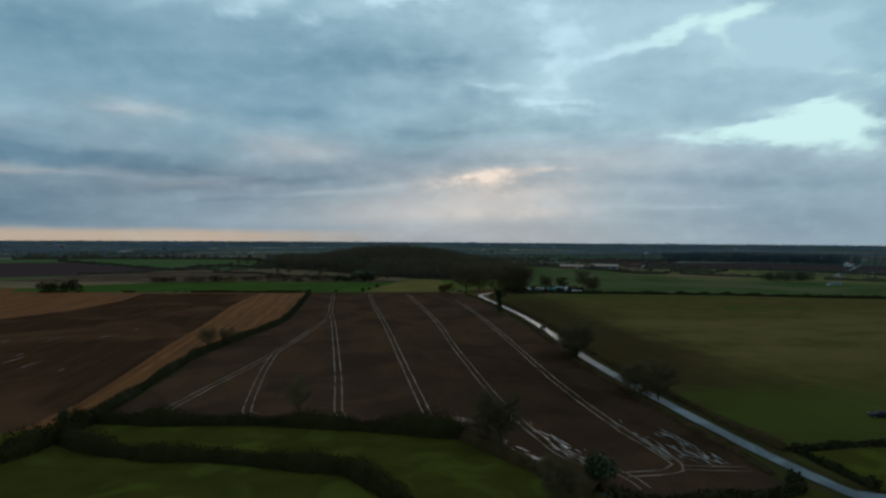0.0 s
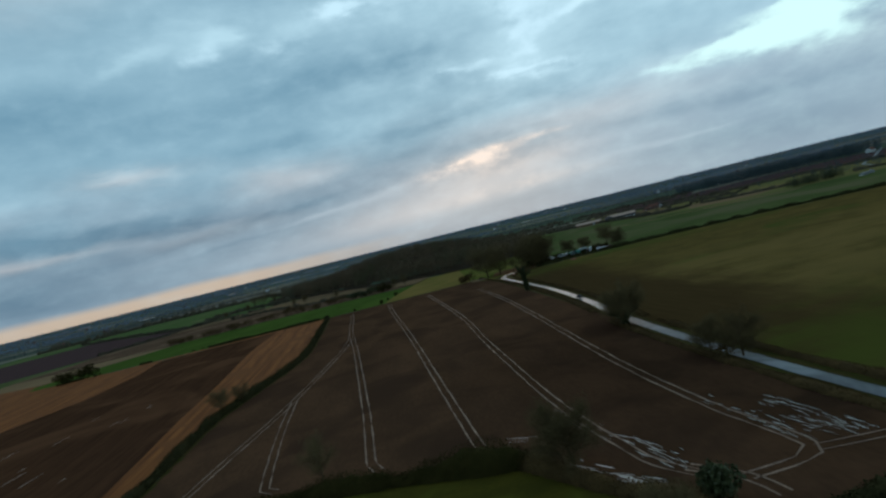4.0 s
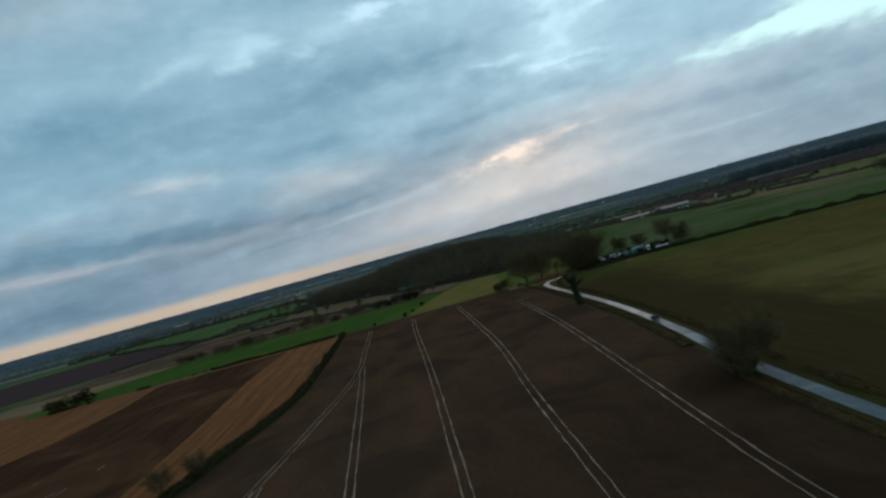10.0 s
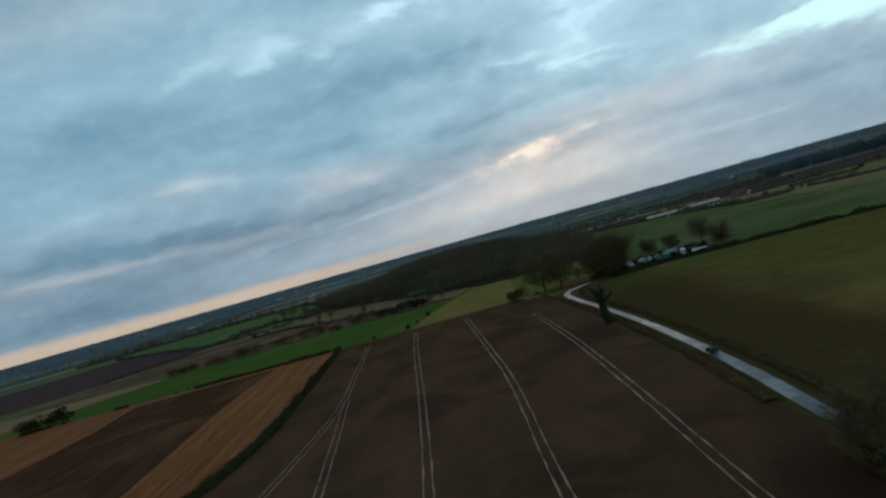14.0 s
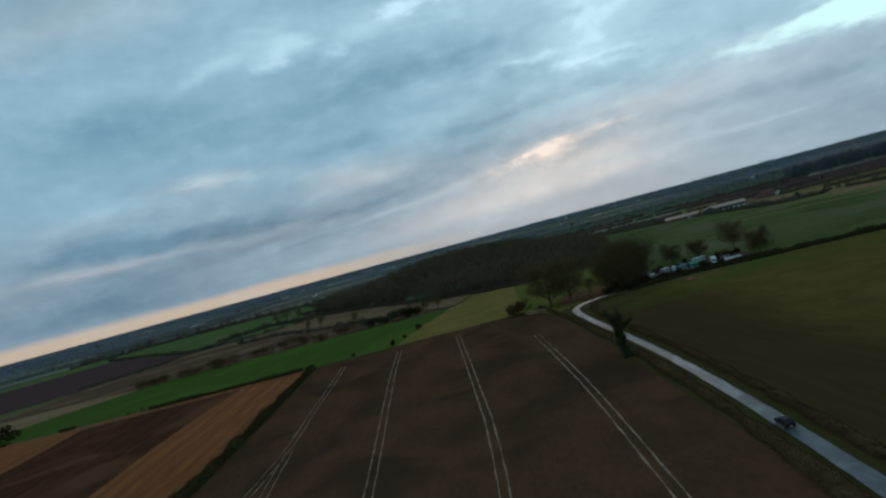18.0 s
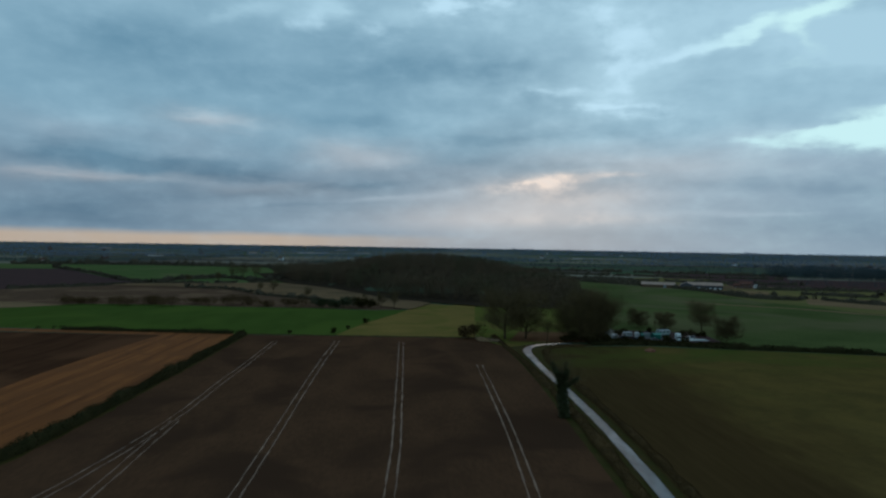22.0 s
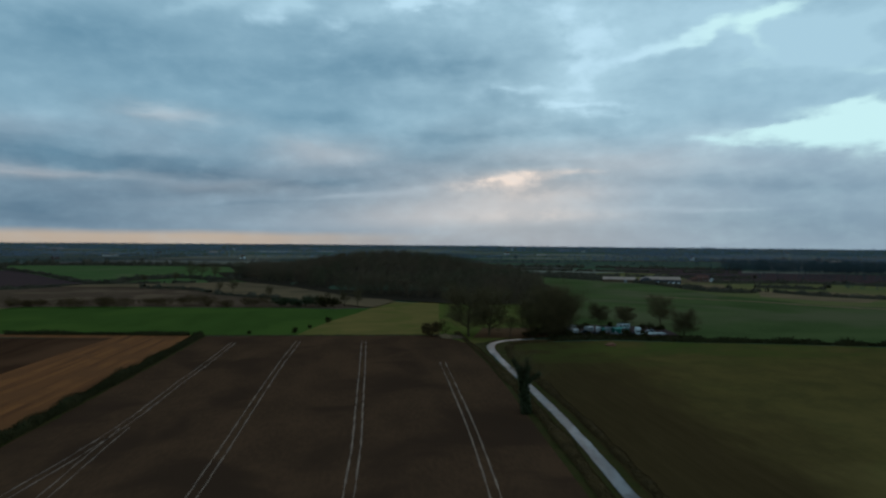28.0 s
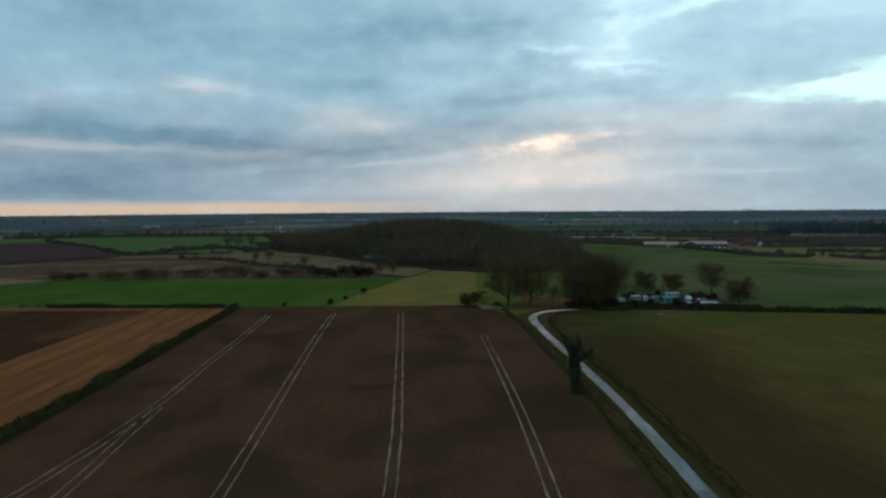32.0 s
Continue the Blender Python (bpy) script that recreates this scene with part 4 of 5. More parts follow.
bush(84.5, 153, 3, 5, "dark scrub under the roadside trees", 60, SCRUB, leaf=0.2, count=700)
bare_tree(38.5, 97.5, 8.4, "low brown many-stemmed tree by the paddock", 63, 1.7, 0.06, 18, wide=0.011, sprays=24)
bare_tree(35.8, 123.5, 13, "bare brown tree over the puddled corner", 34, 1.6, 0.15, 20, wide=0.012, sprays=24)
bare_tree(-5.5, 145.5, 11.2, "thin bare tree rising from a hedge", 35, 1.0, 0.3, 11, wide=0.011, sprays=10, upright=0.9)
bare_tree(-46.5, 236, 9.4, "bare hawthorn in the hedge", 36, 1.2, 0.3, 11, sprays=13)
bare_tree(-42, 248, 7.5, "small bare tree in the hedge", 37, 1.4, 0.15, 12, sprays=13)
bare_tree(-54.5, 144.5, 6.6, "narrow ivy-covered tree at the hedge end", 38, 0.3, 0.4, 5, ivy=0.9, upright=1.2)
bush(47.9, 103, 6.1, 5.2, "dark evergreen holly beside the field corner", 39, IVY, "holly", 0.35, 1600, category="tree")
bare_tree(94.3, 336, 18.5, "old ivy-clad tree with short broken limbs", 40, 1.15, 0.40, 7, ivy=0.9, sprays=12, wide=0.009, upright=0.85)
bare_tree(100, 457, 27, "tall bare tree at the lane's bend", 41, 1.75, 0.14, 26, wide=0.013, sprays=24)
bare_tree(110, 458, 25, "tall bare tree beside another at the bend", 42, 1.6, 0.12, 24, wide=0.013, sprays=24)
bare_tree(118, 449, 12, "slender bare sapling on the bank", 43, 0.5, 0.35, 7, wide=0.022, sprays=6)
for i, (dx, dy, h) in enumerate(((-2, 0, 27), (4, 4, 28), (-7, 2, 21), (3, -2, 22), (9, 3, 25))):
    tagged(bare_tree(137 + dx, 452 + dy, h, "tall dense bare tree in a clump by the yard", 144 + i, 1.25, 0.05, 22, wide=0.012, sprays=24), group="trees by the yard")
for i in range(7):
    bush(128 + i * 3.2, 449 + (i % 3) * 2, 4 + i % 3, 6, "bramble thicket under the tall trees", 170 + i, HEDGE, leaf=0.4, count=500)["group"] = "brambles under the trees"
bush(82, 459, 7, 9, "russet bush at the field's far corner", 51, SCRUB, leaf=0.45, count=900)
bush(86, 462, 8, 6, "bare bush beside the meadow", 52, SCRUB, leaf=0.3, count=1200)
bare_tree(181, 497, 12, "bare tree behind the yard", 53, 1.9, 0.12, 18, wide=0.016, sprays=26, upright=0.25)
bare_tree(196, 495, 10, "round bare tree behind the yard", 54, 2.2, 0.12, 18, wide=0.018, sprays=26, upright=0.2)
bare_tree(212, 486, 18, "bare tree beside the yard", 55, 1.1, 0.14, 18, wide=0.014, sprays=22, upright=0.35)
bare_tree(203, 447, 14.5, "spreading bare tree in the hedge", 56, 1.6, 0.14, 20, wide=0.014, sprays=22, upright=0.3)
bush(17.5, 472, 3, 3.2, "small dark thorn bush on the field edge", 57, HEDGE, leaf=0.3, count=400)
bush(-3, 471, 1.6, 2.6, "low bush on the field edge", 58, HEDGE, leaf=0.3, count=300)
bush(31, 505, 3, 3, "lone dark bush by the wheat", 59, HEDGE, leaf=0.35, count=300)
bush(23.5, 485, 1.8, 2, "small bush by the meadow's edge", 60, HEDGE, leaf=0.3, count=250)
bush(-219, 490, 8, 15, "large dark bush beyond the tilled field", 61, HEDGE, leaf=0.6, count=1200)
bush(-210, 506, 7.5, 14, "dark rounded bush beside another", 62, HEDGE, leaf=0.6, count=1200)
rng = random.Random(7)
for i in range(9):
    x = -8 + i * 4.6
    bush(x, 583 + rng.uniform(-3, 3), rng.uniform(6, 9), rng.uniform(7, 10), "dark evergreen bush in a small copse", 70 + i, IVY if i < 6 else HEDGE, leaf=0.6, count=500)["group"] = "copse bushes"
for i in range(16):
    x = -178 + i * 10.5 + rng.uniform(-4, 4)
    bush(x, 586 + rng.uniform(-3, 10), rng.uniform(5, 8), rng.uniform(10, 17), "bare brown bush at the wheat's far edge", 90 + i, SCRUB, leaf=0.3, count=1500)["group"] = "bushes behind the wheat"
for i, (x, y, h) in enumerate(((36, 584, 12), (45, 580, 13), (-62, 690, 13), (-76, 700, 10), (-24, 640, 11), (-120, 852, 22), (-135, 858, 24), (-148, 862, 20), (-150, 815, 12), (-175, 802, 10))):
    bare_tree(x, y, h, "bare tree among the dry fields", 120 + i, 0.9, 0.25, 10, wide=0.014, sprays=10)


# the wood on the rise
def small_tree(nr, tall):
    """A plain far tree as triangles: trunk, a few limbs, a ragged crown."""
    c = []
    for _ in range(210):
        a, r, z = nr.uniform(0, 6.283), nr.random() ** 0.5, nr.uniform(0.16, 1.0)
        wide = 0.24 * tall * (1 - abs(z - 0.62) * 1.25)
        c.append((math.cos(a) * r * wide, math.sin(a) * r * wide, z * tall))
    v, f = tri_cloud(np.array(c), tall * (0.016 + 0.024 * nr.random(210)), nr, 0.5)
    t = np.array([(-0.007 * tall, 0, 0), (0.007 * tall, 0, 0), (0, 0, tall * 0.8), (0, -0.007 * tall, 0), (0, 0.007 * tall, 0), (0, 0, tall * 0.8)])
    return np.concatenate([v, t]), np.concatenate([f, np.arange(6).reshape(2, 3) + len(v)])


def inside(x, y, ring):
    hit = False
    for (x1, y1), (x2, y2) in zip(ring, ring[1:] + ring[:1]):
        if (y1 > y) != (y2 > y) and x < (x2 - x1) * (y - y1) / (y2 - y1) + x1:
            hit = not hit
    return hit


def grove(name, spots, label, seed, material, lo, hi, category="wood"):
    nr = np.random.default_rng(seed)
    kinds = [small_tree(nr, 1.0) for _ in range(8)]
    vs, fs, k = [], [], 0
    for x, y in spots:
        v, f = kinds[nr.integers(8)]
        s, a = nr.uniform(lo, hi), nr.uniform(0, 6.28)
        c, n = math.cos(a) * s, math.sin(a) * s
        w = np.stack([v[:, 0] * c - v[:, 1] * n + x, v[:, 0] * n + v[:, 1] * c + y, v[:, 2] * s + gz(x, y) - 0.1], 1)
        vs.append(w)
        fs.append(f + k)
        k += len(v)
    return tagged(raw_object(name, np.concatenate(vs), np.concatenate(fs), material), label, category, kind="stuff")


nr = np.random.default_rng(5)
spots = []
while len(spots) < 2300:
    x, y = nr.uniform(-140, 240), nr.uniform(600, 1065)
    if inside(x, y, WOOD):
        spots.append((x, y))
grove("wood", spots, "dense leafless wood on a low rise", 6, WOOD_TW, 14, 19)


# ---- the far country ----
def far_rows(seed, count, near, far, lengths, step, cross=0.12):
    """Spots along hedgerows and belts, most of which run across the view."""
    r_ = np.random.default_rng(seed)
    out = []
    for _ in range(count):
        a, r = r_.uniform(-0.95, 0.95), near + (far - near) * r_.random()
        x, y = r * math.sin(a), r * math.cos(a)
        if inside(x, y, WOOD) or -640 < x < 640 and y < 1300:
            continue
        turn, long = (-a * 0.6 + r_.normal() * cross if r_.random() < 0.93 else 1.3 + r_.normal() * 0.3), r_.uniform(*lengths)
        for _ in range(int(long / step)):
            t = r_.uniform(-0.5, 0.5) * long
            px, py = x + math.cos(turn) * t + r_.normal() * 2, y + math.sin(turn) * t + r_.normal() * 2
            if not (-640 < px < 470 and py < 1290) and not inside(px, py, WOOD):
                out.append((px, py))
    return out


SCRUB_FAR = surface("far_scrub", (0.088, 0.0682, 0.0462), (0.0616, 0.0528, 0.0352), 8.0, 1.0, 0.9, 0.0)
# Bluish, lifted tones: the haze of distance is painted into these two colours.
HAZED_TREES = surface("hazed_trees", (0.0675, 0.0858, 0.091), (0.0459, 0.0624, 0.0676), 90, 6, 0.95, 0.0)
HAZED_WOODS = surface("hazed_woods", (0.155, 0.201, 0.282), (0.109, 0.147, 0.216), 220, 9, 0.95, 0.0)
grove("far_hedgerow_trees", far_rows(22, 230, 820, 2100, (80, 420), 3.0), "far hedgerows with bare trees", 22, HAZED_TREES, 3.0, 8.0, "trees")
grove("distant_trees", far_rows(23, 230, 1700, 3200, (160, 700), 5), "distant hedgerows and belts of trees", 23, HAZED_WOODS, 4, 10, "trees")
grove("distant_woods", far_rows(24, 230, 2700, 4820, (400, 1500), 9, 0.04), "distant belts of woodland in a painted haze blue", 24, HAZED_WOODS, 6, 12, "trees")
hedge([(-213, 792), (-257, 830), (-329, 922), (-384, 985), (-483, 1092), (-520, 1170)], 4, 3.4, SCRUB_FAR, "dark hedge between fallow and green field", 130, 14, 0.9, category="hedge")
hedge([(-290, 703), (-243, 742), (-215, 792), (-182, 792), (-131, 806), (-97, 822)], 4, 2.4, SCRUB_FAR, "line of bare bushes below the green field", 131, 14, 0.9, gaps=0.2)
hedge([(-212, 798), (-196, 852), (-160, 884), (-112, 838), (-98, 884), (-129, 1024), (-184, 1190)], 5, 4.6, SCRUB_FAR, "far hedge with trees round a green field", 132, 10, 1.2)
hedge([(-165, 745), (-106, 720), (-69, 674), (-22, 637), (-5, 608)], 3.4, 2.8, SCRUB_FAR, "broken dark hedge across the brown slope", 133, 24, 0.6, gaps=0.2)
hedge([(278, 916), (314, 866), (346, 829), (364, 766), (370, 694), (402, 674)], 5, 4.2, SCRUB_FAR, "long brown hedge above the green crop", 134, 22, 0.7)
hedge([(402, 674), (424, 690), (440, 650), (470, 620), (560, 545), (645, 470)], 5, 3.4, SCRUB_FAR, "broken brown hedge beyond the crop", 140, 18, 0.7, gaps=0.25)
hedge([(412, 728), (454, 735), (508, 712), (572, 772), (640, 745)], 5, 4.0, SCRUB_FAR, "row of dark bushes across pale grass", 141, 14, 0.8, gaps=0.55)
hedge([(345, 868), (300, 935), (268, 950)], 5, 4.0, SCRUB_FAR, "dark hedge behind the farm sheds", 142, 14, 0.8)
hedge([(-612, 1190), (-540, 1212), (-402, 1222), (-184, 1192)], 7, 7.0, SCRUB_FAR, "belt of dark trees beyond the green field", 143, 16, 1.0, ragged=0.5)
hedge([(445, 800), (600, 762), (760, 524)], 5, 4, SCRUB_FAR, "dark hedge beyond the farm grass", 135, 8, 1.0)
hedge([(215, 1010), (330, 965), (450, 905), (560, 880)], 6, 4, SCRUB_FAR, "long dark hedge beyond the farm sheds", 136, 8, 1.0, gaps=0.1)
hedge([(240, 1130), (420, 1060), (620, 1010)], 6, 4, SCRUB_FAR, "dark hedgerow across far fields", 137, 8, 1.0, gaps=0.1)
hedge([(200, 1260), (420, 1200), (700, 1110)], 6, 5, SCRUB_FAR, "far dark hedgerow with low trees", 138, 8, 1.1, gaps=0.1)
nr = np.random.default_rng(31)
grove("copse", [(690 + 260 * t + nr.normal() * 25, 1110 - 160 * t + nr.normal() * 28) for t in nr.random(900)], "dark copse beyond the farm", 25, HAZED_TREES, 11, 21)
grove("evergreen_copse", [(nr.uniform(452, 508), nr.uniform(548, 566)) for _ in range(150)], "dark dense evergreen copse among fields", 26, IVY, 7, 10)
grove("roadside_trees", [(600 + 300 * t + nr.normal() * 30, 600 + 250 * t + nr.normal() * 40) for t in nr.random(60)], "scattered bare trees beside a far road", 27, HAZED_TREES, 6, 12, "trees")


# ---- buildings ----
BRICK = surface("red_brick", (0.16, 0.085, 0.065), (0.12, 0.066, 0.052), 3, 0.3, 0.9, 0.2, 0.1)
WHITE = surface("white_paint", (0.58, 0.60, 0.59), (0.40, 0.42, 0.41), 3, 0.5, 0.7, 0.05, 0.3)
ROOF_PALE = surface("pale_sheet_roof", (0.39, 0.251, 0.195), (0.285, 0.195, 0.158), 6, 0.8, 0.7, 0.1, 0.3)
ROOF_DARK = surface("dark_sheet_roof", (0.085, 0.085, 0.095), (0.065, 0.065, 0.07), 6, 0.8, 0.7, 0.1, 0.3)
TILE = surface("clay_tile", (0.14, 0.06, 0.045), (0.10, 0.05, 0.04), 4, 0.4, 0.9, 0.2, 0.2)
GLASS = surface("dark_glass", (0.02, 0.025, 0.03), (0.015, 0.02, 0.022), 2, 0.5, 0.5, 0.0, spec=0.1)
STEEL = surface("grey_steel", (0.25, 0.25, 0.26), (0.18, 0.18, 0.19), 2, 0.3, 0.5, 0.1, 0.2, spec=0.4)
GREEN_SHEET = surface("green_tarpaulin", (0.02, 0.16, 0.12), (0.014, 0.11, 0.085), 2, 0.4, 0.6, 0.2, 0.3, spec=0.3)
RUBBER = surface("black_rubber", (0.02, 0.02, 0.02), (0.014, 0.014, 0.014), 0.5, 0.1, 0.8, 0.0)
DARK_PAINT = surface("dark_car_paint", (0.020, 0.022, 0.026), (0.014, 0.016, 0.02), 1, 0.3, 0.6, 0.0, spec=0.05)
LAMP_RED = surface("red_lens", (0.35, 0.01, 0.01), (0.25, 0.01, 0.01), 0.5, 0.1, 0.2, 0.0, spec=0.5)
LAMP_CLEAR = surface("clear_lens", (0.6, 0.6, 0.58), (0.5, 0.5, 0.5), 0.5, 0.1, 0.15, 0.0, spec=0.5)
CARAVAN_ROOF = surface("dull_sheet", (0.20, 0.195, 0.19), (0.13, 0.13, 0.125), 3, 0.5, 0.7, 0.05, 0.3)
TIMBER = surface("weathered_timber", (0.16, 0.10, 0.06), (0.11, 0.07, 0.045), 1.0, 0.1, 0.9, 0.3, 0.05)
HEAP = surface("raw_soil", (0.20, 0.085, 0.05), (0.15, 0.065, 0.04), 2.0, 0.4, 0.95, 0.5, 0.3)


def box_bm(sx, sy, sz, at=(0, 0, 0), bevel=0.0):
    """A box resting on z = at.z, its edges rounded."""
    bm = bmesh.new()
    bmesh.ops.create_cube(bm, size=1.0)
    for v in bm.verts:
        v.co = Vector((v.co.x * sx + at[0], v.co.y * sy + at[1], (v.co.z + 0.5) * sz + at[2]))
    if bevel:
        bmesh.ops.bevel(bm, geom=bm.edges[:], offset=bevel, segments=2, affect="EDGES")
    return bm


def gable_bm(sx, sy, rise, z, over=0.4, thick=0.25):
    """A pitched roof with its ridge along x, as two slabs."""
    bm = bmesh.new()
    for s in (-1, 1):
        lo = (s * (sy / 2 + over), z - over * rise / (sy / 2))
        top = (0, z + rise)
        v = [bm.verts.new((x, p[0], p[1] + t)) for t in (0, thick) for x in (-sx / 2 - over, sx / 2 + over) for p in (lo, top)]
        for f in ((0, 1, 3, 2), (4, 6, 7, 5), (0, 2, 6, 4), (1, 5, 7, 3), (0, 4, 5, 1), (2, 3, 7, 6)):
            bm.faces.new([v[i] for i in f])
    bmesh.ops.recalc_face_normals(bm, faces=bm.faces[:])
    return bm


def walls_bm(sx, sy, h, rise):
    """Walls with gable ends, one closed shell."""
    bm = bmesh.new()
    prof = [(-sy / 2, 0), (sy / 2, 0), (sy / 2, h), (0, h + rise), (-sy / 2, h)]
    a = [bm.verts.new((-sx / 2, y, z)) for y, z in prof]
    b = [bm.verts.new((sx / 2, y, z)) for y, z in prof]
    bm.faces.new(a[::-1])
    bm.faces.new(b)
    for i in range(5):
        j = (i + 1) % 5
        bm.faces.new((a[i], a[j], b[j], b[i]))
    bmesh.ops.recalc_face_normals(bm, faces=bm.faces[:])
    return bm


def house(x, y, turn, sx, sy, h, rise, wall, roof, label, windows=2, chimney=True, name="house"):
    top = tagged(new(name), label, "house")
    body = part("wall", walls_bm(sx, sy, h, rise), wall, top)
    r = part("roof", gable_bm(sx, sy, rise, h), roof, top)
    if chimney:
        part("chimney", box_bm(0.9, 0.7, 1.6, (sx * 0.32, 0, h + rise - 0.3), 0.05), BRICK, r)
    for storey in range(2 if h > 4 else 1):
        for i in range(windows):
            cx = (i + 0.5) / windows * sx - sx / 2
            w = part("window", box_bm(1.3, 0.10, 1.2, (cx, -sy / 2 - 0.02, 0.9 + 2.6 * storey)), WHITE, top)
            part("pane", box_bm(1.1, 0.06, 1.0, (cx, -sy / 2 - 0.06, 1.0 + 2.6 * storey)), GLASS, w)
    part("door", box_bm(1.0, 0.12, 2.05, (sx * 0.04, -sy / 2 - 0.03, 0.0)), TIMBER, top)
    top.matrix_world = pose(x, y, gz(x, y), 0, 0, turn)
    return top


def shed(x, y, turn, sx, sy, h, rise, wall, roof, label, bays=0, name="shed"):
    """A farm building; bays: open bays between posts along the front."""
    top = tagged(new(name), label, "shed")
    part("wall", walls_bm(sx, sy, h, rise), wall, top)
    part("roof", gable_bm(sx, sy, rise, h), roof, top)
    for i in range(bays):
        cx = (i + 0.5) / bays * sx - sx / 2
        part("bay_door", box_bm(sx / bays * 0.5, 0.2, h * 0.42, (cx, -sy / 2 - 0.06, 0)), WHITE, top, "white panel")
    if not bays:
        part("door", box_bm(3.2, 0.2, 3.0, (sx * 0.2, -sy / 2 - 0.06, 0)), STEEL, top)
    top.matrix_world = pose(x, y, gz(x, y), 0, 0, turn)
    return top


shed(343, 826, -24, 36, 20, 3.2, 2.4, TIMBER, ROOF_PALE, "long brown farm shed with a pale roof")
shed(388, 808, -22, 36, 18, 4.2, 2.8, ROOF_DARK, ROOF_PALE, "open-fronted barn with white bays", 7)
shed(366, 806, 66, 16, 12, 4.4, 2.6, ROOF_DARK, ROOF_DARK, "dark weatherboarded barn by the sheds")
house(450, 830, -25, 12, 8, 4.8, 2.8, BRICK, TILE, "red brick farmhouse with a tiled roof", 3)
house(460, 826, 65, 6, 4.5, 3.2, 2.0, WHITE, ROOF_DARK, "white gabled wing beside the farmhouse", 2, False)
house(441, 832, -25, 7, 6, 2.8, 2.0, BRICK, TILE, "low brick outhouse by the farmhouse", 2, False)

shed(486, 503, -28, 10, 3.5, 1.5, 0.4, STEEL, CARAVAN_ROOF, "low pale store beside a dark copse")
shed(474, 496, -28, 6, 3, 1.4, 0.4, WHITE, CARAVAN_ROOF, "small white store beside another")
house(872, 868, 20, 15, 9, 5, 3.4, WHITE, TILE, "white house beside a far road", 3)

# far villages and sheds, a few of them white
nr = np.random.default_rng(41)
for i in range(26):
    a, r = nr.uniform(-0.72, 0.78), nr.uniform(1300, 3300)
    if nr.random() < 0.55:
        a = nr.normal() * 0.05 + (0.62, -0.42, 0.36, -0.2)[i % 4]
    x, y, turn = r * math.sin(a), r * math.cos(a), nr.uniform(0, 180)
    if -150 < x < 250 and y < 1150:
        continue
    kind = i % 3
    if kind == 0:
        house(x, y, turn, nr.uniform(9, 14), 8, 5, 3.2, WHITE, TILE, "white far house under a tiled roof", 2)["group"] = "far houses"
    elif kind == 1:
        house(x, y, turn, nr.uniform(9, 16), 8, 5, 3.4, BRICK, ROOF_DARK, "far brick house under a slate roof", 2)["group"] = "far houses"
    else:
        shed(x, y, nr.uniform(-20, 20), nr.uniform(25, 50), 14, 4, 2, STEEL, ROOF_PALE, "long pale far warehouse or barn")["group"] = "far sheds"
for x, y, w in ((-620, 1760, 36), (-300, 2350, 110), (-120, 2450, 60), (640, 2100, 30)):
    shed(x, y, nr.uniform(-8, 8), w, 12, 2.2, 0.8, WHITE, ROOF_PALE, "long white far glasshouse or shed")["group"] = "far sheds"


# ---- vehicles and the yard ----
def wheel(parent, x, y, r, w=0.2):
    """A wheel across the x axis: tyre with a rim in it."""
    def drum(radius, width):
        bm = bmesh.new()
        bmesh.ops.create_cone(bm, cap_ends=True, segments=18, radius1=radius, radius2=radius, depth=width)
        bmesh.ops.rotate(bm, verts=bm.verts[:], matrix=Matrix.Rotation(math.pi / 2, 3, "Y"))
        bmesh.ops.translate(bm, verts=bm.verts[:], vec=(x, y, r))
        bmesh.ops.bevel(bm, geom=[e for e in bm.edges if e.calc_face_angle(0) > 1], offset=0.025, segments=1, affect="EDGES")
        return bm
    t = part("tyre", drum(r, w), RUBBER, parent)
    part("rim", drum(r * 0.62, w + 0.02), STEEL, t)


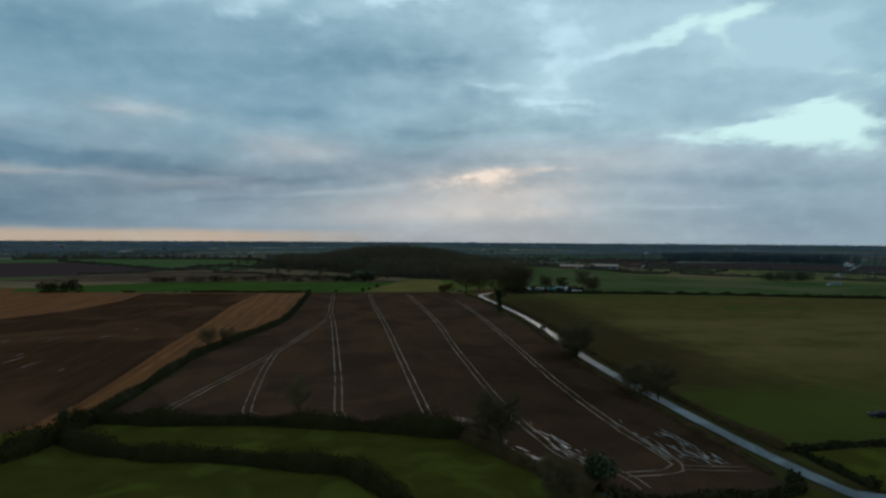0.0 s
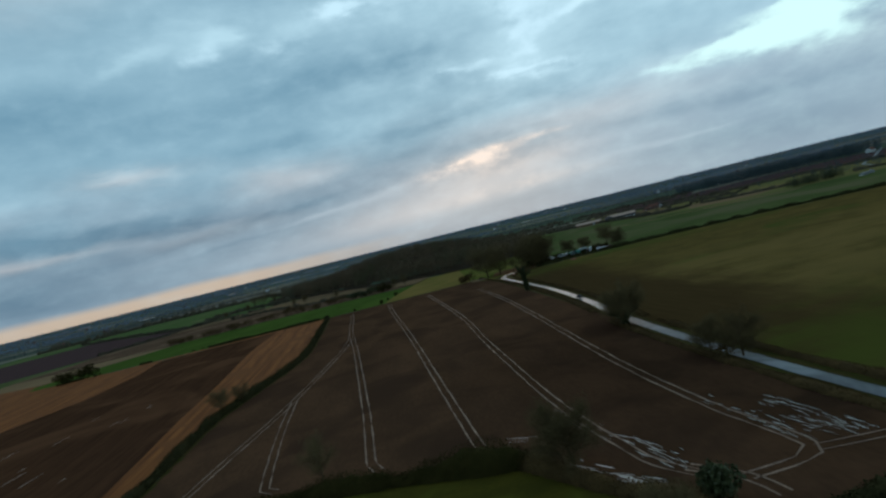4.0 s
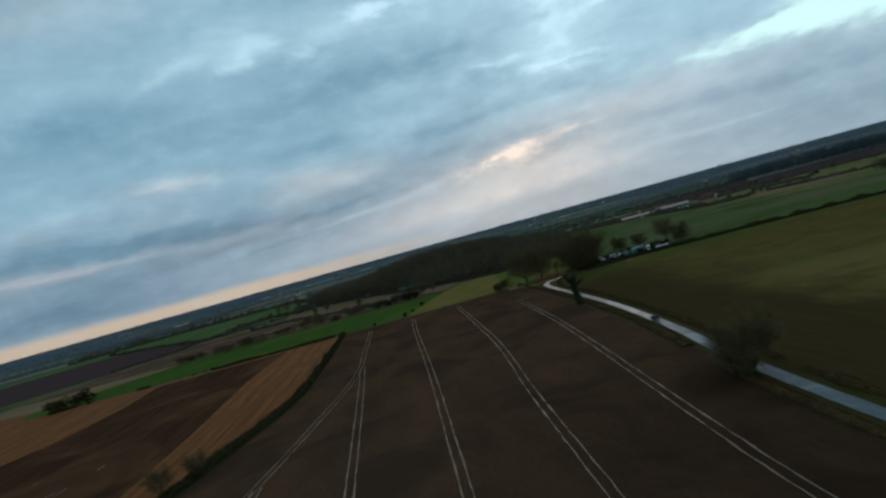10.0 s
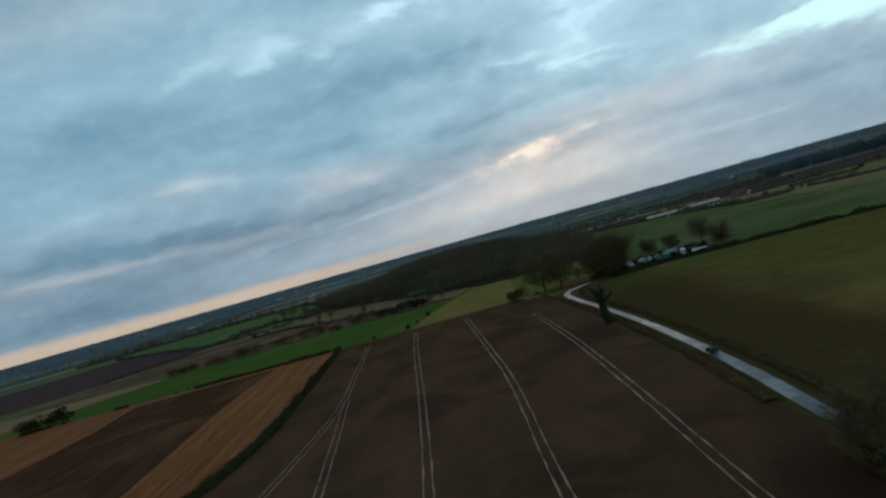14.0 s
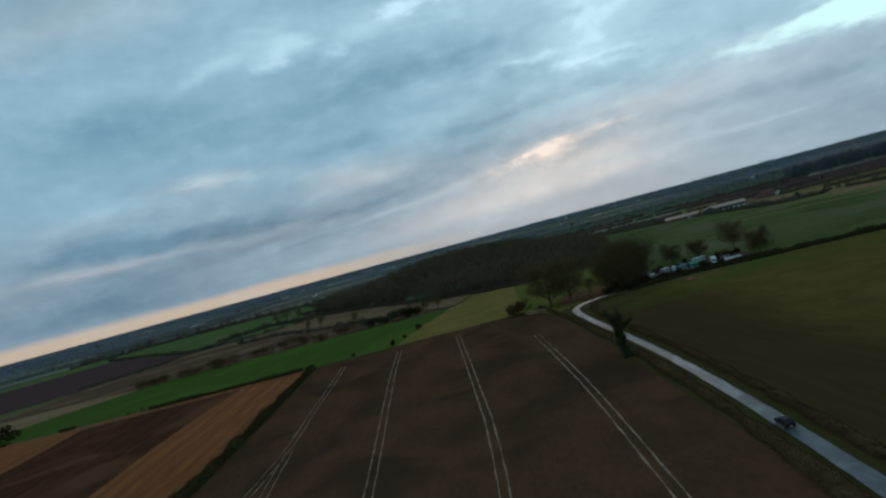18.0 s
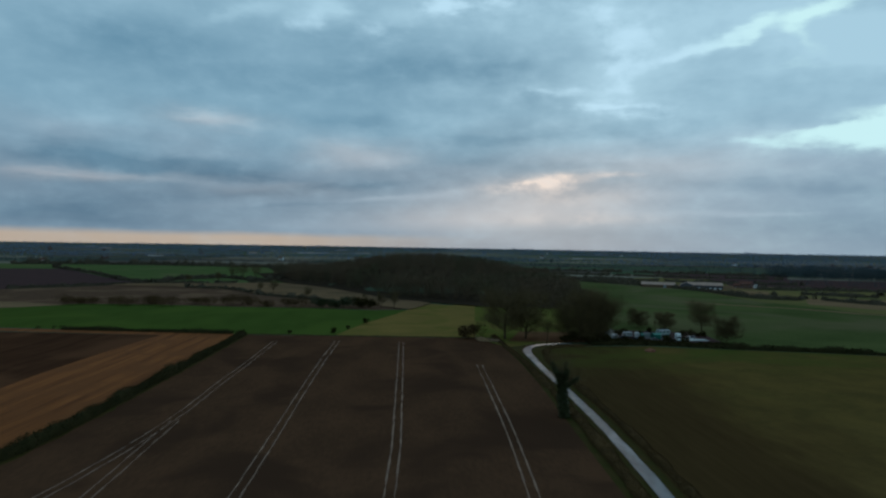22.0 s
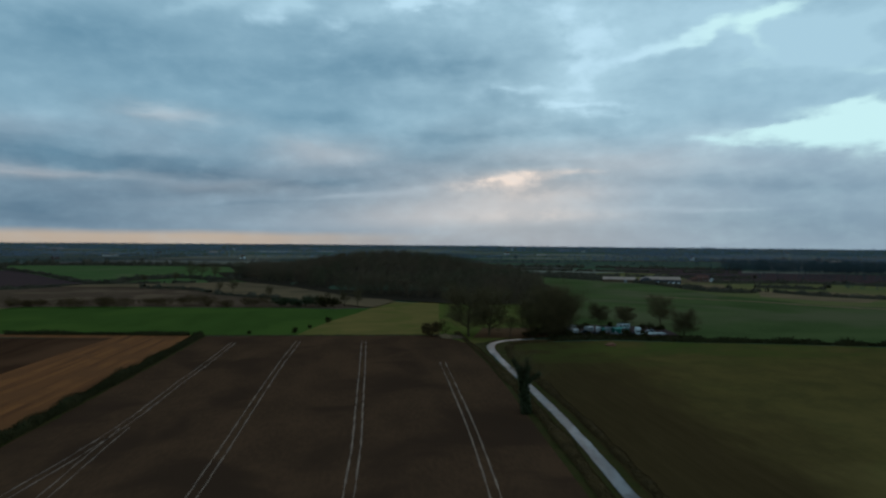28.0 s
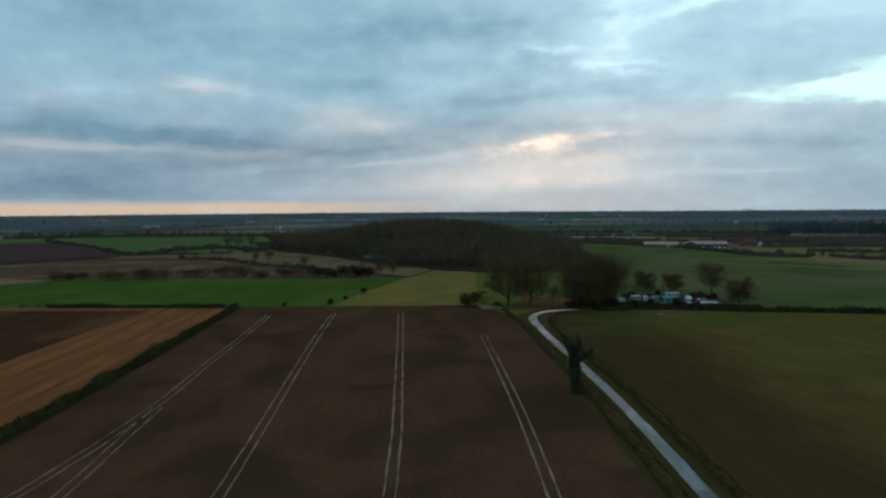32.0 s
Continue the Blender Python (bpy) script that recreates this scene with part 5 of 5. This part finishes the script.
def car(x, y, turn, paint, label):
    """A hatchback: body, cabin glass, roof, wheels, lamps and bumpers; its nose points along +y."""
    top = tagged(new("car"), label, "car")
    bm = bmesh.new()
    prof = [(-2.0, 0.35), (-2.05, 0.75), (-1.95, 0.98), (-0.9, 1.0), (0.75, 0.98), (1.75, 0.82), (2.05, 0.62), (2.05, 0.35)]
    l = [bm.verts.new((-0.86, py, pz)) for py, pz in prof]
    r = [bm.verts.new((0.86, py, pz)) for py, pz in prof]
    bm.faces.new(l)
    bm.faces.new(r[::-1])
    for i in range(8):
        j = (i + 1) % 8
        bm.faces.new((l[j], l[i], r[i], r[j]))
    bmesh.ops.recalc_face_normals(bm, faces=bm.faces[:])
    bmesh.ops.bevel(bm, geom=bm.edges[:], offset=0.07, segments=2, affect="EDGES")
    part("body", bm, paint, top)

    def tapered(z0, z1, y0, y1, y2, y3, w0, w1):
        b = bmesh.new()
        v = [b.verts.new(c) for c in ((-w0, y0, z0), (w0, y0, z0), (w0, y1, z0), (-w0, y1, z0), (-w1, y2, z1), (w1, y2, z1), (w1, y3, z1), (-w1, y3, z1))]
        for f in ((3, 2, 1, 0), (4, 5, 6, 7), (0, 1, 5, 4), (1, 2, 6, 5), (2, 3, 7, 6), (3, 0, 4, 7)):
            b.faces.new([v[i] for i in f])
        bmesh.ops.bevel(b, geom=b.edges[:], offset=0.05, segments=2, affect="EDGES")
        return b
    part("cabin_glass", tapered(0.95, 1.42, -1.85, 0.85, -1.5, 0.1, 0.80, 0.62), GLASS, top, "dark car windows")
    part("roof", tapered(1.40, 1.48, -1.52, 0.12, -1.4, 0.0, 0.63, 0.56), paint, top)
    for wx in (-0.78, 0.78):
        for wy in (-1.28, 1.3):
            wheel(top, wx, wy, 0.32)
        part("headlight", box_bm(0.32, 0.12, 0.14, (wx * 0.8, 1.98, 0.62), 0.03), LAMP_CLEAR, top, "clear headlight")
        part("tail_light", box_bm(0.2, 0.1, 0.28, (wx * 0.92, -2.0, 0.68), 0.03), LAMP_RED, top, "red tail light")
        part("mirror", box_bm(0.16, 0.1, 0.12, (wx * 1.2, 0.55, 0.98), 0.03), paint, top)
    part("bumper", box_bm(1.6, 0.12, 0.2, (0, -2.05, 0.38), 0.04), RUBBER, top)
    part("number_plate", box_bm(0.52, 0.03, 0.11, (0, -2.13, 0.45)), WHITE, top)
    top.matrix_world = pose(x, y, 0.21 if abs(x - 97) < 4 else 0.05, 0, 0, turn)
    return top


CARAVAN = surface("caravan_cladding", (0.40, 0.42, 0.42), (0.24, 0.26, 0.26), 2, 0.5, 0.6, 0.05, 0.3, spec=0.1)


def caravan(x, y, turn, sx, label, paint=CARAVAN, name="caravan"):
    top = tagged(new(name), label, "caravan")
    part("body", box_bm(sx, 2.2, 2.1, (0, 0, 0.45), 0.28), paint, top)
    for i in (-1, 0, 1):
        part("window", box_bm(sx * 0.2, 0.06, 0.6, (i * sx * 0.29, -1.1, 1.35), 0.02), GLASS, top)
    part("door", box_bm(0.62, 0.05, 1.7, (sx * 0.14, 1.11, 0.55), 0.02), paint, top)
    part("drawbar", box_bm(1.2, 0.12, 0.1, (sx / 2 + 0.5, 0, 0.42)), STEEL, top)
    bm = bmesh.new()
    bmesh.ops.create_cone(bm, cap_ends=True, segments=14, radius1=0.33, radius2=0.33, depth=2.1)
    bmesh.ops.rotate(bm, verts=bm.verts[:], matrix=Matrix.Rotation(math.pi / 2, 3, "X"))
    bmesh.ops.translate(bm, verts=bm.verts[:], vec=(0, 0, 0.33))
    part("axle_wheels", bm, RUBBER, top)
    top.matrix_world = pose(x, y, 0.06, 0, 0, turn)
    return top


def lorry(x, y, turn, label):
    top = tagged(new("lorry"), label, "lorry")
    part("cab", box_bm(2.2, 1.9, 2.0, (0, 2.6, 0.6), 0.2), WHITE, top)
    part("windscreen", box_bm(1.9, 0.08, 0.8, (0, 3.54, 1.55), 0.03), GLASS, top)
    part("box", box_bm(2.3, 4.4, 2.3, (0, -0.7, 0.9), 0.06), WHITE, top)
    part("chassis", box_bm(1.0, 6.2, 0.25, (0, 0.3, 0.5)), STEEL, top)
    for wy in (-1.9, 2.4):
        for wx in (-0.95, 0.95):
            wheel(top, wx, wy, 0.42, 0.28)
    top.matrix_world = pose(x, y, 0.06, 0, 0, turn)
    return top


car(97.6, 271, -7, DARK_PAINT, "dark hatchback car on the wet lane")
car(131.5, 129, 70, DARK_PAINT, "dark car parked at the pasture's edge")
field("yard_ground", [(146, 447), (202, 443), (208, 480), (160, 490), (150, 470)], 0.045, HEATH, "dark muddy yard of parked caravans", "yard")
for cx, cy, ct, cl, words in ((156, 472, 12, 4.8, "white caravan in the yard"), (163, 466, -8, 4.6, "white caravan parked beside another"), (167, 464, 70, 4.2, "pale caravan standing end on"), (185, 474, 5, 7.0, "long pale static caravan behind a green shed"), (153, 459, 20, 4.0, "small white caravan near the trees")):
    caravan(cx, cy, ct, cl, words)["group"] = "caravans"
shed(177, 461, 4, 7, 4, 2.2, 0.6, GREEN_SHEET, GREEN_SHEET, "green tarpaulin-covered shed in the yard")
shed(170.5, 463, 0, 3.4, 2.6, 1.8, 0.5, GREEN_SHEET, GREEN_SHEET, "small green sheeted shelter in the yard")
lorry(184, 456, 160, "white box lorry parked in the yard")
for i, (cx, cy, ct, pm) in enumerate(((159, 462, 80, DARK_PAINT), (172, 456, 20, STEEL), (190, 458, 95, WHITE), (193.5, 462, 60, STEEL), (150.5, 466, 30, DARK_PAINT), (149, 452, 100, DARK_PAINT), (163, 457, 15, DARK_PAINT), (179, 453, 100, DARK_PAINT))):
    car(cx, cy, ct, pm, "old car standing in the crowded yard")["group"] = "yard cars"
rng = random.Random(15)
for i in range(16):
    bush(148 + i * 3.7 + rng.uniform(-1, 1), rng.choice((449, 451, 468, 478, 481)) + rng.uniform(-1, 1), rng.uniform(1.8, 3.6), rng.uniform(3, 5), "dark bramble bush round the yard", 200 + i, HEDGE, leaf=0.35, count=350)["group"] = "yard brambles"
hedge([(146, 444.5), (170, 443.5), (202, 441.5)], 2.2, 2.0, HEDGE, "dark ragged hedge in front of the yard", 139, 60, leaf=0.3)
top = tagged(new("flatbed_trailer"), "long white flat trailer at the yard's edge", "trailer")
part("deck", box_bm(13.5, 2.5, 0.5, (0, 0, 1.0), 0.05), WHITE, top)
for i in (-4.6, -3.4, 4.0):
    for wy in (-1.0, 1.0):
        bm = bmesh.new()
        bmesh.ops.create_cone(bm, cap_ends=True, segments=16, radius1=0.5, radius2=0.5, depth=0.3)
        bmesh.ops.rotate(bm, verts=bm.verts[:], matrix=Matrix.Rotation(math.pi / 2, 3, "X"))
        bmesh.ops.translate(bm, verts=bm.verts[:], vec=(i, wy, 0.5))
        part("wheel", bm, RUBBER, top)
part("drawbar", box_bm(2.0, 0.3, 0.2, (7.6, 0, 0.9)), STEEL, top)
top.matrix_world = pose(188, 451, 0.06, 0, 0, -4)


def heap(x, y, r, h, material, label, seed, name="heap"):
    rnd = random.Random(seed)
    bm = bmesh.new()
    bmesh.ops.create_icosphere(bm, subdivisions=3, radius=1.0)
    for v in bm.verts:
        n = noise.noise(v.co * 1.7 + Vector((seed, 0, 0))) * 0.35 + 1
        v.co = Vector((v.co.x * r * n, v.co.y * r * 0.7 * n, max(-0.1, v.co.z * h * n)))
    ob = part(name, bm, material)
    ob.matrix_world = pose(x, y, 0.05, 0, 0, rnd.uniform(0, 180))
    return tagged(ob, label, "heap")


heap(158, 428, 3.0, 1.1, HEAP, "low heap of raw red soil", 3, "soil_heap")
heap(89, 455, 4.5, 1.3, TAN, "pale heap of cut brushwood", 5, "brush_heap")
heap(94, 452, 3.5, 1.0, TIMBER, "low pile of old logs", 6, "log_heap")


# ---- puddles in the soil ----
def puddle(x, y, long, wide, turn, seed):
    rnd = random.Random(seed)
    bm = bmesh.new()
    n = 18
    ring = []
    for i in range(n):
        a = 2 * math.pi * i / n
        k = rnd.uniform(0.6, 1.1)
        ring.append(bm.verts.new((math.cos(a) * long / 2 * k, math.sin(a) * wide / 2 * k, 0)))
    bm.faces.new(ring)
    bm.normal_update()
    ob = part("puddle", bm, PUDDLE)
    ob.matrix_world = pose(x, y, 0.055 + 0.0004 * (seed % 20), 0, 0, turn)
    return tagged(ob, "shallow puddle of pale standing water on soil", "puddle", "puddles in the soil field")


rng = random.Random(77)
k = 0
for x0, y0, x1, y1, count, wide in ((35.8, 125.3, 44.2, 110.5, 24, 1.6), (73.8, 128.1, 74.8, 109.6, 20, 0.9), (66.4, 133.7, 68.3, 111.4, 20, 0.9), (71.1, 118.8, 72.9, 109.6, 12, 0.9), (47.9, 128.1, 50.7, 114.2, 18, 1), (29.3, 142.9, 34.9, 140.2, 4, 0.5), (43.2, 152.2, 46.9, 128.1, 8, 0.6)):
    for i in range(int(count * 1.5)):
        t = rng.random()
        k += 1
        puddle(x0 + (x1 - x0) * t + rng.gauss(0, 1.1), y0 + (y1 - y0) * t + rng.gauss(0, 1.1), rng.uniform(0.8, 5.0), wide * rng.uniform(0.07, 0.24), math.degrees(math.atan2(y1 - y0, x1 - x0)) + rng.gauss(0, 7), k)
